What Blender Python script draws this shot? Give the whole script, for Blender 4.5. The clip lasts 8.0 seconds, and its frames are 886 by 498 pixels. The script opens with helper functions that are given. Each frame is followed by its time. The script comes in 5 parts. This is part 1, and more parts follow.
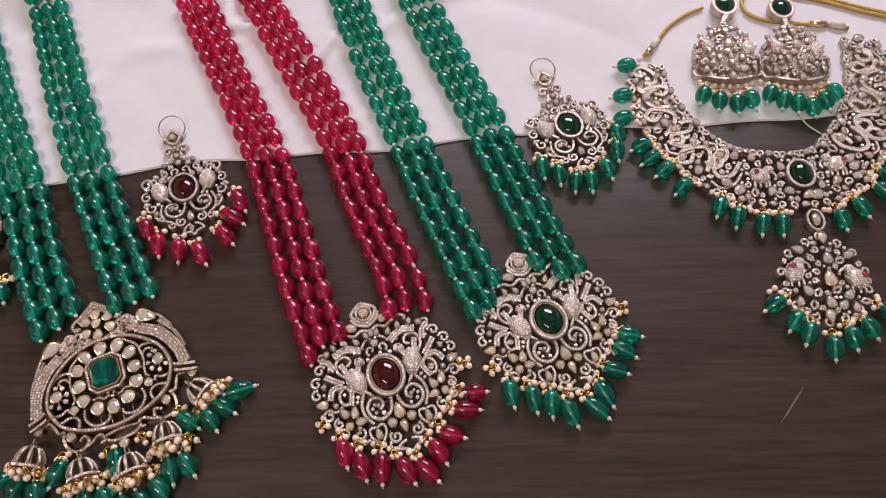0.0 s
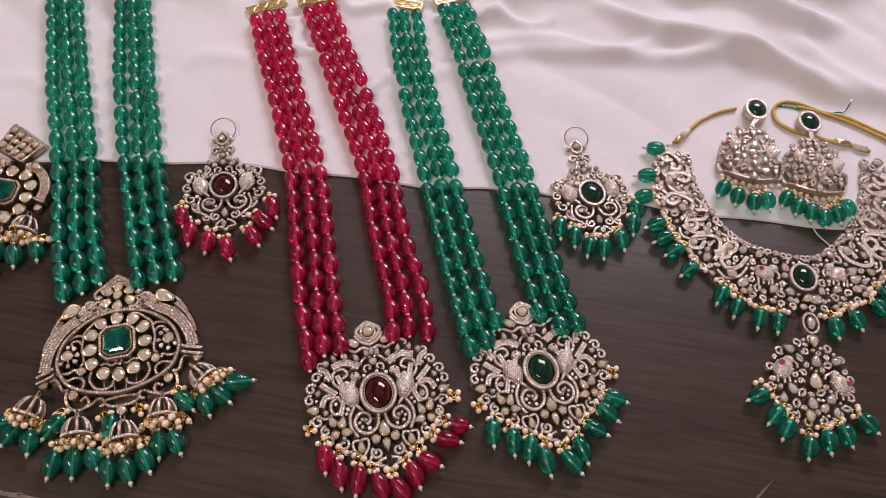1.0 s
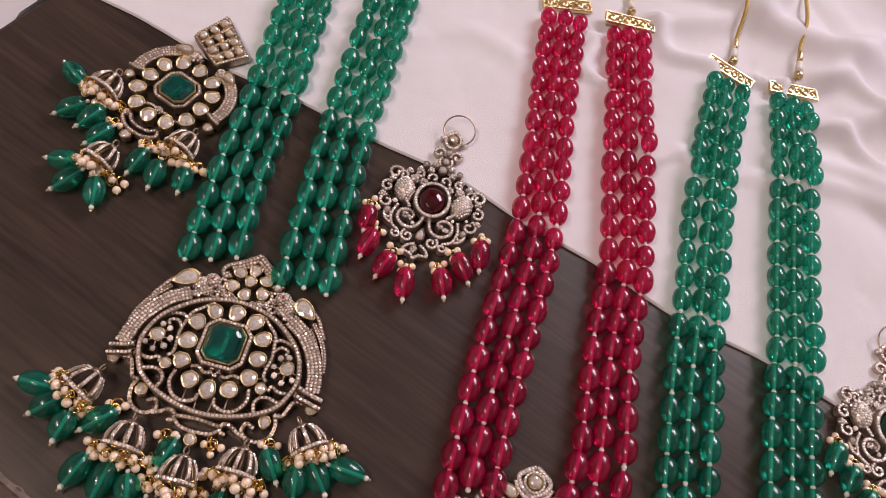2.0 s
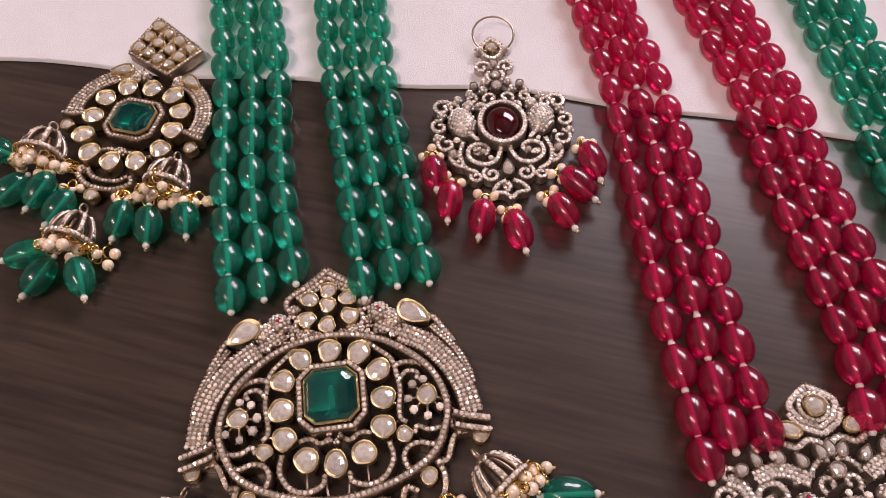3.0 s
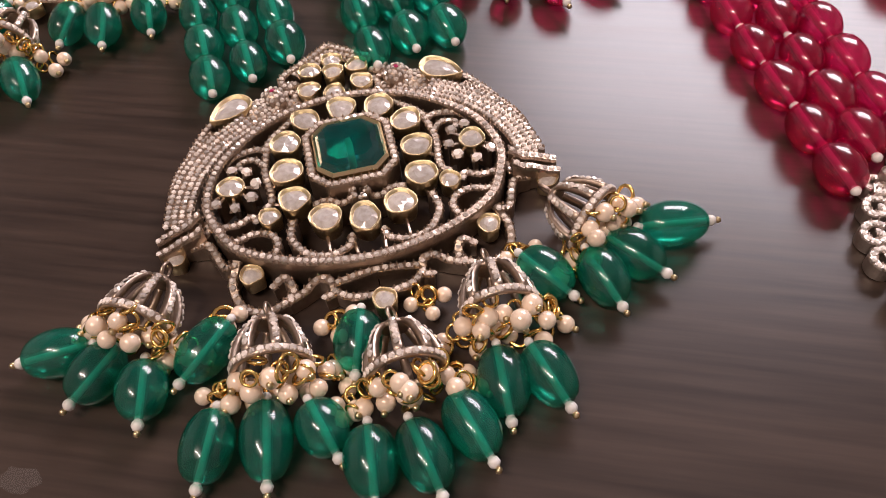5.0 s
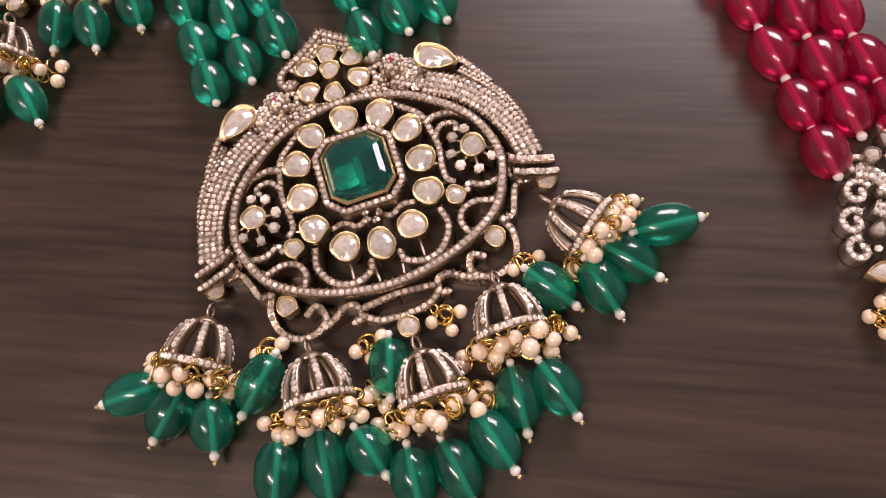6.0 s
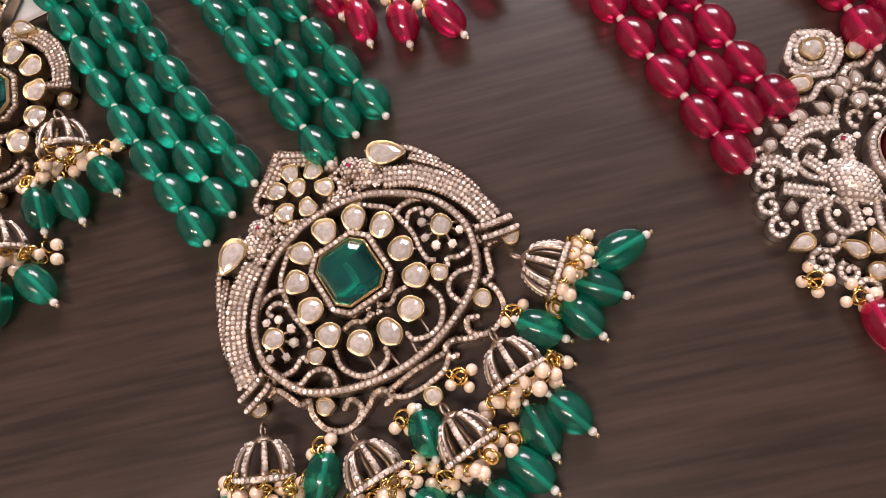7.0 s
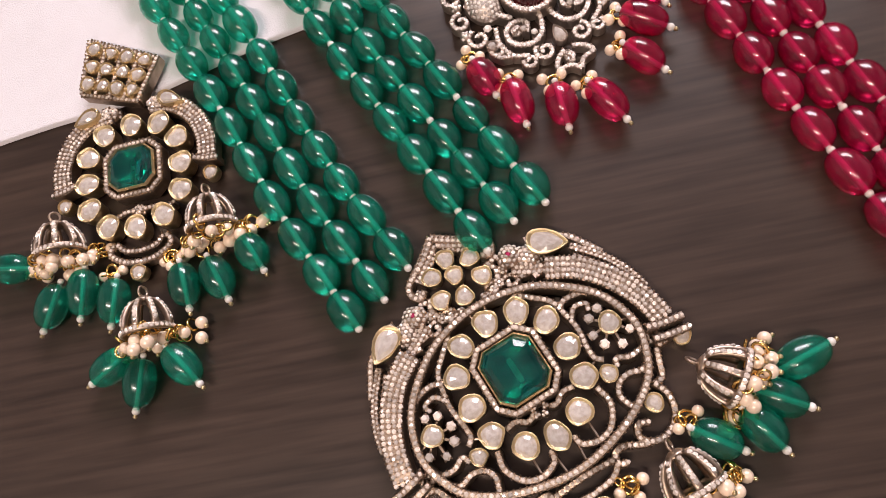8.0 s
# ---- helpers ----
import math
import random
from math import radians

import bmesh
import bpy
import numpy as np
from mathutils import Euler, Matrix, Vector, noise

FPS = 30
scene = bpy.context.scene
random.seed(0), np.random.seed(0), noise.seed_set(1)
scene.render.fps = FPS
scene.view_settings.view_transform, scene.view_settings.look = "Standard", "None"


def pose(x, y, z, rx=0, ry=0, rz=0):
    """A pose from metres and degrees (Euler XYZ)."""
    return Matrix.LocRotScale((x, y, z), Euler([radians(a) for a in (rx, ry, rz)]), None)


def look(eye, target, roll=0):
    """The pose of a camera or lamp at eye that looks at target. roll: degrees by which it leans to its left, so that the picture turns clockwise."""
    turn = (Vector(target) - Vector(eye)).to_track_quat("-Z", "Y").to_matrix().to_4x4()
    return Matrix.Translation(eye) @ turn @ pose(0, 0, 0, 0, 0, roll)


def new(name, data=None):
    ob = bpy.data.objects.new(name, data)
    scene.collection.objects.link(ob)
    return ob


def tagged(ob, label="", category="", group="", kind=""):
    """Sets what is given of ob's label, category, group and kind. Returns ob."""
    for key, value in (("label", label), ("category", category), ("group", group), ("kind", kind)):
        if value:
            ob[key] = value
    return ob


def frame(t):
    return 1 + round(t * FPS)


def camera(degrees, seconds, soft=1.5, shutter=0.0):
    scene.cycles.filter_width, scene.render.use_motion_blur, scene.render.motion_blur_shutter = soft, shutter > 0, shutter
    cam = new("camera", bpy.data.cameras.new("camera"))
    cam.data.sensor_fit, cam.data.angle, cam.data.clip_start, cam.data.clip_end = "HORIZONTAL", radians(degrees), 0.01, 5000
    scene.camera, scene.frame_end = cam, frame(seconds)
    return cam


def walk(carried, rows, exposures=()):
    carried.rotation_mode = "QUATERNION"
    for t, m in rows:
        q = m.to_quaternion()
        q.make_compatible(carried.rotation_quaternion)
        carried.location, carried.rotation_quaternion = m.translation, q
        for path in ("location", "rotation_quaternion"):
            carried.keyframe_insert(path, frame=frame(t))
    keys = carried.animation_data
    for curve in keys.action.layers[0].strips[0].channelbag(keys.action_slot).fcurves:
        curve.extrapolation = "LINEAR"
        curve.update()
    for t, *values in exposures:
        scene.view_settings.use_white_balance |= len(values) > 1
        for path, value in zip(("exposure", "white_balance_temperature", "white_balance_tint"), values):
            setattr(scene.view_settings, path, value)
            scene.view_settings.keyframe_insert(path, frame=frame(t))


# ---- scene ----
import collections

cam = camera(59.5, 8.0, soft=0.85)
PATH = [
    (0, (0.1732, -0.1137, 0.3839), (0.1703, 0.0172, 0.1140), -1.81),
    (0.5, (0.1748, -0.1303, 0.4061), (0.1702, 0.0112, 0.1416), -0.08),
    (1, (0.1737, -0.1342, 0.3979), (0.1642, 0.0158, 0.1383), 6.55),
    (1.5, (0.1447, -0.1115, 0.3495), (0.1195, 0.0412, 0.0925), 18.59),
    (2, (0.0905, -0.0669, 0.3020), (0.0464, 0.0741, 0.0410), 20.20),
    (2.2, (0.0805, -0.0628, 0.2720), (0.0286, 0.0830, 0.0152), 14.30),
    (3.3, (0.0471, -0.0646, 0.1894), (0.0059, 0.0872, -0.0661), -4.11),
    (3.5, (0.0461, -0.0740, 0.1714), (0.0061, 0.0862, -0.0790), -3.82),
    (4, (0.0446, -0.0993, 0.1470), (0.0043, 0.0744, -0.0942), -3.27),
    (4.5, (0.0420, -0.1132, 0.1322), (-0.0003, 0.0706, -0.1011), -3.67),
    (4.7, (0.0437, -0.1129, 0.1235), (0.0013, 0.0727, -0.1084), -3.96),
    (5.8, (0.0446, -0.0772, 0.1523), (0.0014, 0.0311, -0.1240), -16.26),
    (6, (0.0424, -0.0708, 0.1622), (0.0013, 0.0285, -0.1179), -18.46),
    (6.5, (0.0410, -0.0646, 0.1838), (0.0097, 0.0266, -0.1003), -21.35),
    (7, (0.0406, -0.0544, 0.1953), (0.0144, 0.0322, -0.0907), -29.03),
    (7.5, (0.0374, -0.0401, 0.1975), (0.0073, 0.0474, -0.0879), -40.63),
    (8, (0.0114, -0.0282, 0.1990), (-0.0255, 0.0665, -0.0832), -31.63),
]
walk(cam, [(t, look(eye, target, roll)) for t, eye, target, roll in PATH], [(0, 0.12, 6250, 11), (0.5, 0.07, 6300, 11), (1.5, 0.00, 6550, 14), (2.0, 0.02, 6600, 15), (3.5, 0.24, 6600, 16), (4.5, 0.30, 6500, 12), (6.0, 0.52, 6700, 14), (8.0, 0.54, 6550, 10)])

# ---- world and lights ----
scene.view_settings.exposure = 0.0
world = bpy.data.worlds.new("sky")
scene.world = world
world.use_nodes = True
sky = world.node_tree.nodes.new("ShaderNodeTexSky")
sky.sky_type, sky.sun_disc = "NISHITA", False
sky.sun_elevation, sky.sun_rotation = radians(40), radians(200)
world.node_tree.links.new(sky.outputs[0], world.node_tree.nodes["Background"].inputs[0])
world.node_tree.nodes["Background"].inputs[1].default_value = 0.1


def area_lamp(name, m, sx, sy, watts, colour):
    data = bpy.data.lights.new(name, "AREA")
    data.shape, data.size, data.size_y, data.energy, data.color = "RECTANGLE", sx, sy, watts, colour
    ob = new(name, data)
    ob.matrix_world = m
    return ob


# daylight that enters by the window in the far wall, and the ceiling tube
area_lamp("window_daylight", look((0.5, 1.77, 1.30), (0.35, 0.3, 0.0)), 1.25, 0.75, 38, (0.98, 0.90, 0.97))
area_lamp("ceiling_tube_light", look((-0.45, -0.75, 1.80), (-0.3, -0.4, 0.0)), 1.0, 0.12, 20, (1.0, 0.84, 0.74))

# ---- materials ----
MM = 0.001


def material(name, colour, rough=0.5, metal=0.0, second=None, scale=300.0, mix=0.5, bump=0.0, bump_scale=None,
             stretch=(1, 1, 1), transmission=0.0, ior=1.5, rough_spread=0.08, random=0.0, island=False, coat=0.0, subsurface=0.0):
    """A node material: two colours mixed by noise at two scales, uneven gloss, relief, and a spread of value from piece to piece."""
    m = bpy.data.materials.new(name)
    m.use_nodes = True
    nodes, links = m.node_tree.nodes, m.node_tree.links
    b = nodes["Principled BSDF"]
    second = second or tuple(c * 0.7 for c in colour)
    co = nodes.new("ShaderNodeTexCoord")
    mp = nodes.new("ShaderNodeMapping")
    mp.inputs["Scale"].default_value = stretch
    links.new(co.outputs["Object"], mp.inputs[0])
    n1, n2 = nodes.new("ShaderNodeTexNoise"), nodes.new("ShaderNodeTexNoise")
    n1.inputs["Scale"].default_value, n1.inputs["Detail"].default_value = scale, 6
    n2.inputs["Scale"].default_value, n2.inputs["Detail"].default_value = scale * 0.17, 3
    for n in (n1, n2):
        links.new(mp.outputs[0], n.inputs["Vector"])
    avg = nodes.new("ShaderNodeMath")
    avg.operation = "MULTIPLY_ADD"
    links.new(n1.outputs[0], avg.inputs[0])
    avg.inputs[1].default_value = 0.6
    half = nodes.new("ShaderNodeMath")
    half.operation = "MULTIPLY"
    links.new(n2.outputs[0], half.inputs[0])
    half.inputs[1].default_value = 0.4
    links.new(half.outputs[0], avg.inputs[2])
    ramp = nodes.new("ShaderNodeMapRange")
    links.new(avg.outputs[0], ramp.inputs[0])
    ramp.inputs[1].default_value, ramp.inputs[2].default_value = 0.35, 0.65
    ramp.inputs[3].default_value, ramp.inputs[4].default_value = 0.5 - mix / 2, 0.5 + mix / 2
    cm = nodes.new("ShaderNodeMix")
    cm.data_type = "RGBA"
    links.new(ramp.outputs[0], cm.inputs["Factor"])
    cm.inputs["A"].default_value, cm.inputs["B"].default_value = (*colour, 1), (*second, 1)
    out = cm.outputs["Result"]
    if random:
        if island:
            src = nodes.new("ShaderNodeNewGeometry").outputs["Random Per Island"]
        else:
            src = nodes.new("ShaderNodeObjectInfo").outputs["Random"]
        hsv, vr = nodes.new("ShaderNodeHueSaturation"), nodes.new("ShaderNodeMapRange")
        links.new(src, vr.inputs[0])
        vr.inputs[3].default_value, vr.inputs[4].default_value = 1 - random, 1 + random
        links.new(vr.outputs[0], hsv.inputs["Value"])
        links.new(out, hsv.inputs["Color"])
        out = hsv.outputs[0]
    links.new(out, b.inputs["Base Color"])
    rr = nodes.new("ShaderNodeMapRange")
    links.new(n1.outputs[0], rr.inputs[0])
    rr.inputs[3].default_value, rr.inputs[4].default_value = max(0.02, rough - rough_spread), rough + rough_spread
    links.new(rr.outputs[0], b.inputs["Roughness"])
    b.inputs["Metallic"].default_value = metal
    b.inputs["IOR"].default_value = ior
    b.inputs["Transmission Weight"].default_value = transmission
    b.inputs["Coat Weight"].default_value = coat
    if subsurface:
        b.inputs["Subsurface Weight"].default_value = subsurface
        b.inputs["Subsurface Radius"].default_value = (1, 1, 1)
        b.inputs["Subsurface Scale"].default_value = 0.003
    if bump:
        bp = nodes.new("ShaderNodeBump")
        bp.inputs["Strength"].default_value, bp.inputs["Distance"].default_value = bump, 0.0006
        n3 = nodes.new("ShaderNodeTexNoise")
        n3.inputs["Scale"].default_value, n3.inputs["Detail"].default_value = bump_scale or scale * 2, 5
        links.new(mp.outputs[0], n3.inputs["Vector"])
        links.new(n3.outputs[0], bp.inputs["Height"])
        links.new(bp.outputs[0], b.inputs["Normal"])
    return m


WOOD = material("dark_wood", (0.014, 0.0090, 0.0072), 0.31, second=(0.068, 0.043, 0.0315), scale=95, mix=0.60, stretch=(0.28, 5, 5), bump=0.03, bump_scale=120, rough_spread=0.04)
FLOOR = material("floor_wood", (0.16, 0.09, 0.06), 0.45, second=(0.10, 0.055, 0.04), scale=14, mix=0.9, stretch=(6, 0.5, 1), bump=0.2)
CLOTH = material("white_cotton", (0.72, 0.685, 0.71), 0.9, second=(0.67, 0.635, 0.66), scale=120, mix=0.6, bump=0.5, bump_scale=2600)
WALL = material("wall_paint", (0.42, 0.39, 0.38), 0.85, second=(0.38, 0.355, 0.345), scale=6, mix=0.6, bump=0.1, bump_scale=150)
CEIL = material("ceiling_paint", (0.46, 0.43, 0.42), 0.9, second=(0.42, 0.395, 0.385), scale=5, mix=0.5)


def clear_through(m, tint, share):
    """Lets part of the light straight through, tinted: a clear, coloured glass."""
    nodes, links = m.node_tree.nodes, m.node_tree.links
    tr, mx = nodes.new("ShaderNodeBsdfTransparent"), nodes.new("ShaderNodeMixShader")
    tr.inputs[0].default_value = (*tint, 1)
    mx.inputs[0].default_value = share
    links.new(nodes["Principled BSDF"].outputs[0], mx.inputs[1])
    links.new(tr.outputs[0], mx.inputs[2])
    links.new(mx.outputs[0], nodes["Material Output"].inputs[0])
    return m


EMERALD = clear_through(material("green_bead", (0.006, 0.29, 0.205), 0.20, second=(0.003, 0.16, 0.11), scale=160, mix=0.9, transmission=0.62, random=0.25, rough_spread=0.08, coat=1.0), (0.13, 0.78, 0.61), 0.44)
RUBY = clear_through(material("red_bead", (0.60, 0.008, 0.095), 0.20, second=(0.36, 0.004, 0.05), scale=160, mix=0.9, transmission=0.62, random=0.25, rough_spread=0.08, coat=1.0), (0.94, 0.16, 0.36), 0.44)
SEED = material("seed_pearl_white", (0.90, 0.84, 0.79), 0.3, scale=500, mix=0.4, random=0.1)
THREAD = material("white_thread", (0.75, 0.78, 0.75), 0.7, scale=900)
GOLD = material("gold", (0.80, 0.64, 0.38), 0.30, 1.0, second=(0.62, 0.47, 0.26), scale=400, bump=0.2, random=0.12)
WIRE = material("gold_wire", (0.88, 0.60, 0.22), 0.22, 1.0, second=(0.76, 0.48, 0.14), scale=400, random=0.1)
SILVER = material("oxidised_metal", (0.60, 0.47, 0.375), 0.40, 1.0, second=(0.29, 0.215, 0.16), scale=500, bump=0.2)
RHODIUM = material("bright_silver", (0.71, 0.61, 0.54), 0.42, 0.95, second=(0.38, 0.31, 0.26), scale=500, bump=0.2)
PAVE_WHITE = material("white_pave", (0.95, 0.87, 0.81), 0.08, 0.15, second=(0.76, 0.67, 0.61), scale=900, mix=0.9, random=0.35, island=True, rough_spread=0.06)
PAVE = material("pave_diamonds", (0.88, 0.78, 0.70), 0.08, 0.2, second=(0.64, 0.54, 0.47), scale=900, mix=0.9, random=0.42, island=True, rough_spread=0.07)
POLKI = material("uncut_diamond", (0.56, 0.47, 0.41), 0.08, 0.15, second=(0.93, 0.86, 0.81), scale=2.4, mix=1.0, transmission=0.30, ior=1.8, random=0.12)
PEARL = material("pearl", (0.88, 0.66, 0.48), 0.26, 0.1, second=(0.94, 0.76, 0.61), scale=120, coat=1.0, random=0.08)
# the near-black second colour paints the dark facet reflections into the gem
GEM_GREEN = material("emerald_gem", (0.001, 0.50, 0.46), 0.03, second=(0.0, 0.07, 0.075), scale=110, mix=1.0, transmission=0.93, ior=1.58, rough_spread=0.02)
GEM_DARK_GREEN = material("dark_green_cabochon", (0.002, 0.075, 0.03), 0.03, second=(0.001, 0.022, 0.011), scale=100, transmission=0.6, ior=1.6, rough_spread=0.02)
GEM_RED = material("garnet_cabochon", (0.14, 0.002, 0.006), 0.03, second=(0.05, 0.001, 0.002), scale=100, transmission=0.6, ior=1.6, rough_spread=0.02)
RUBY_EYE = material("ruby_chip", (0.42, 0.03, 0.10), 0.15, scale=300)
CORD = material("gold_cord", (0.62, 0.42, 0.13), 0.45, 0.35, second=(0.42, 0.27, 0.07), scale=900, bump=0.8, bump_scale=2500)
SCUFF = clear_through(material("worn_lacquer", (0.30, 0.25, 0.22), 0.5, scale=900), (1, 1, 1), 0.55)
# pale see-through colour that paints a reflection on the tabletop
PAINTED_GLINT = clear_through(material("painted_glint", (0.22, 0.18, 0.16), 0.5, scale=600), (1, 1, 1), 0.8)
WORN = material("worn_edge_wood", (0.20, 0.15, 0.125), 0.5, second=(0.06, 0.04, 0.03), scale=260, mix=1.0)
IVORY = material("white_tape", (0.80, 0.74, 0.66), 0.5, scale=200)


# ---- mesh helpers ----
def finish(name, bm, mat, parent=None, smooth=False):
    me = bpy.data.meshes.new(name)
    bm.to_mesh(me)
    bm.free()
    me.materials.append(mat)
    if smooth:
        me.polygons.foreach_set("use_smooth", [True] * len(me.polygons))
    ob = new(name, me)
    ob.parent = parent
    return ob


def part(name, bm, mat, parent, label="", smooth=False):
    ob = finish(name, bm, mat, parent, smooth)
    return tagged(ob, label=label) if label else ob


def placed(name, mesh, m, parent, label=""):
    """One more object on a mesh that is there already."""
    ob = new(name, mesh)
    ob.parent, ob.matrix_basis = parent, m
    return tagged(ob, label=label) if label else ob


def thing(name, m, label, category, group=""):
    ob = new(name)
    ob.empty_display_size = 0.01
    ob.matrix_basis = m
    return tagged(ob, label=label, category=category, group=group)


def add_box(bm, lo, hi, bevel=0.0):
    vs = [bm.verts.new((x, y, z)) for x in (lo[0], hi[0]) for y in (lo[1], hi[1]) for z in (lo[2], hi[2])]
    fs = [bm.faces.new([vs[i] for i in q]) for q in ((0, 1, 3, 2), (4, 6, 7, 5), (0, 4, 5, 1), (2, 3, 7, 6), (0, 2, 6, 4), (1, 5, 7, 3))]
    if bevel:
        es = list({e for f in fs for e in f.edges})
        bmesh.ops.bevel(bm, geom=es, offset=bevel, segments=2, affect="EDGES", profile=0.5)
    return bm


def lathe(bm, profile, seg=16, m=None, squash=1.0):
    """Turns (radius, height) pairs round z."""
    m = m or Matrix()
    rings = []
    for r, z in profile:
        if r < 1e-7:
            rings.append([bm.verts.new(m @ Vector((0, 0, z)))])
        else:
            rings.append([bm.verts.new(m @ Vector((r * math.cos(a), r * squash * math.sin(a), z))) for a in [2 * math.pi * i / seg for i in range(seg)]])
    for a, b in zip(rings, rings[1:]):
        for i in range(seg):
            j = (i + 1) % seg
            if len(a) == 1 and len(b) > 1:
                bm.faces.new((a[0], b[j], b[i]))
            elif len(b) == 1 and len(a) > 1:
                bm.faces.new((a[i], a[j], b[0]))
            elif len(a) > 1:
                bm.faces.new((a[i], a[j], b[j], b[i]))
    return bm


def tube(bm, pts, r, seg=8):
    """A round rod along 3D points, with closed ends."""
    pts = [Vector(p) for p in pts]
    rings = []
    for i, p in enumerate(pts):
        d = (pts[min(i + 1, len(pts) - 1)] - pts[max(i - 1, 0)]).normalized()
        side = d.cross(Vector((0, 0, 1)))
        if side.length < 1e-4:
            side = d.cross(Vector((1, 0, 0)))
        side.normalize()
        up = side.cross(d)
        rr = r[i] if isinstance(r, (list, tuple)) else r
        rings.append([bm.verts.new(p + rr * (math.cos(a) * side + math.sin(a) * up)) for a in [2 * math.pi * k / seg for k in range(seg)]])
    for a, b in zip(rings, rings[1:]):
        for k in range(seg):
            bm.faces.new((a[k], a[(k + 1) % seg], b[(k + 1) % seg], b[k]))
    bm.faces.new(rings[0][::-1])
    bm.faces.new(rings[-1])
    return bm


def spline(pts, step=0.4, closed=False):
    """A smooth line through a few points, at even steps."""
    P = [Vector(p) for p in pts]
    if closed:
        P = [P[-1]] + P + [P[0], P[1]]
    else:
        P = [2 * P[0] - P[1]] + P + [2 * P[-1] - P[-2]]
    fine = []
    for i in range(1, len(P) - 2):
        a, b, c, d = P[i - 1:i + 3]
        for k in range(16):
            t = k / 16
            fine.append(0.5 * (2 * b + (c - a) * t + (2 * a - 5 * b + 4 * c - d) * t * t + (3 * b - a - 3 * c + d) * t ** 3))
    fine.append(P[-2])
    out, left = [fine[0]], step
    for a, b in zip(fine, fine[1:]):
        d = (b - a).length
        pos = 0.0
        while d - pos >= left and d > 0:
            pos += left
            out.append(a.lerp(b, pos / d))
            left = step
        left -= d - pos
    if (out[-1] - fine[-1]).length > step * 0.4:
        out.append(fine[-1].copy())
    return out


# ---- the room, the table and the cloth ----
TOP = 0.0
FLOOR_Z = -0.46


def cloth_edge(x):
    return 0.1255 + 0.112 * x - 0.08 * x * x + 0.0018 * math.sin(31 * x + 0.6) + 0.0011 * math.sin(77 * x) - 0.0065 * min(1.0, max(0.0, (-0.03 - x) / 0.11))


def cloth_height(x, y):
    """The top of the cloth over the table, 0 in front of its edge."""
    e = y - cloth_edge(x)
    if e < -0.0005:
        return 0.0
    grow = min(1.0, max(0.0, e / 0.10))
    n = noise.noise(Vector((x * 5.0 + 2.0 * y, (y - 0.32 * x) * 15.0, 0.3)))
    n2 = noise.noise(Vector((x * 9.0 - 4 * y, (y + 0.55 * x) * 22.0, 4.1)))
    far = min(1.0, max(0.0, (e - 0.10) / 0.10))
    h = 0.0016 + grow * (0.0034 * max(0.0, n) + 0.0036 * abs(n2)) + far * (0.010 * abs(n) + 0.006 * abs(n2))
    # long soft folds, higher away from the strands
    for x0, y0, x1, y1, w, a in FOLDS:
        dx, dy = x1 - x0, y1 - y0
        L2 = dx * dx + dy * dy
        s = ((x - x0) * dx + (y - y0) * dy) / L2
        if -0.3 < s < 1.3:
            d = ((x - x0) * dy - (y - y0) * dx) / math.sqrt(L2)
            fade = min(1.0, max(0.0, (s + 0.3) / 0.3)) * min(1.0, max(0.0, (1.3 - s) / 0.3))
            bow = 0.006 * math.sin(6 * s + x0 * 40)
            h += a * fade * math.exp(-((d + bow) / w) ** 2)
    return h


FOLDS = [
    (0.048, 0.281, 0.089, 0.275, 0.0060, 0.0060),
    (0.084, 0.208, 0.110, 0.214, 0.0050, 0.0040),
    (0.114, 0.298, 0.133, 0.291, 0.0050, 0.0060),
    (0.152, 0.283, 0.197, 0.289, 0.0060, 0.0070),
    (0.143, 0.320, 0.184, 0.328, 0.0070, 0.0080),
    (0.024, 0.250, 0.049, 0.225, 0.0050, 0.0040),
    (0.257, 0.310, 0.390, 0.278, 0.0085, 0.012),
    (0.289, 0.353, 0.391, 0.336, 0.010, 0.015),
    (0.151, 0.240, 0.264, 0.280, 0.006, 0.0045),
    (0.170, 0.262, 0.318, 0.283, 0.007, 0.006),
    (0.169, 0.300, 0.252, 0.350, 0.009, 0.007),
    (0.338, 0.385, 0.420, 0.370, 0.012, 0.012),
    (-0.058, 0.184, 0.001, 0.216, 0.008, 0.0025),
    (0.020, 0.330, 0.160, 0.350, 0.010, 0.008),
    (0.390, 0.300, 0.500, 0.240, 0.010, 0.008),
    (-0.150, 0.160, -0.06, 0.165, 0.007, 0.0015),
    (0.20, 0.42, 0.45, 0.43, 0.016, 0.014),
    (0.000, 0.300, 0.085, 0.345, 0.007, 0.005),
    (0.060, 0.290, 0.120, 0.400, 0.008, 0.006),
    (0.140, 0.330, 0.200, 0.420, 0.009, 0.008),
    (-0.080, 0.260, 0.000, 0.330, 0.008, 0.005),
]


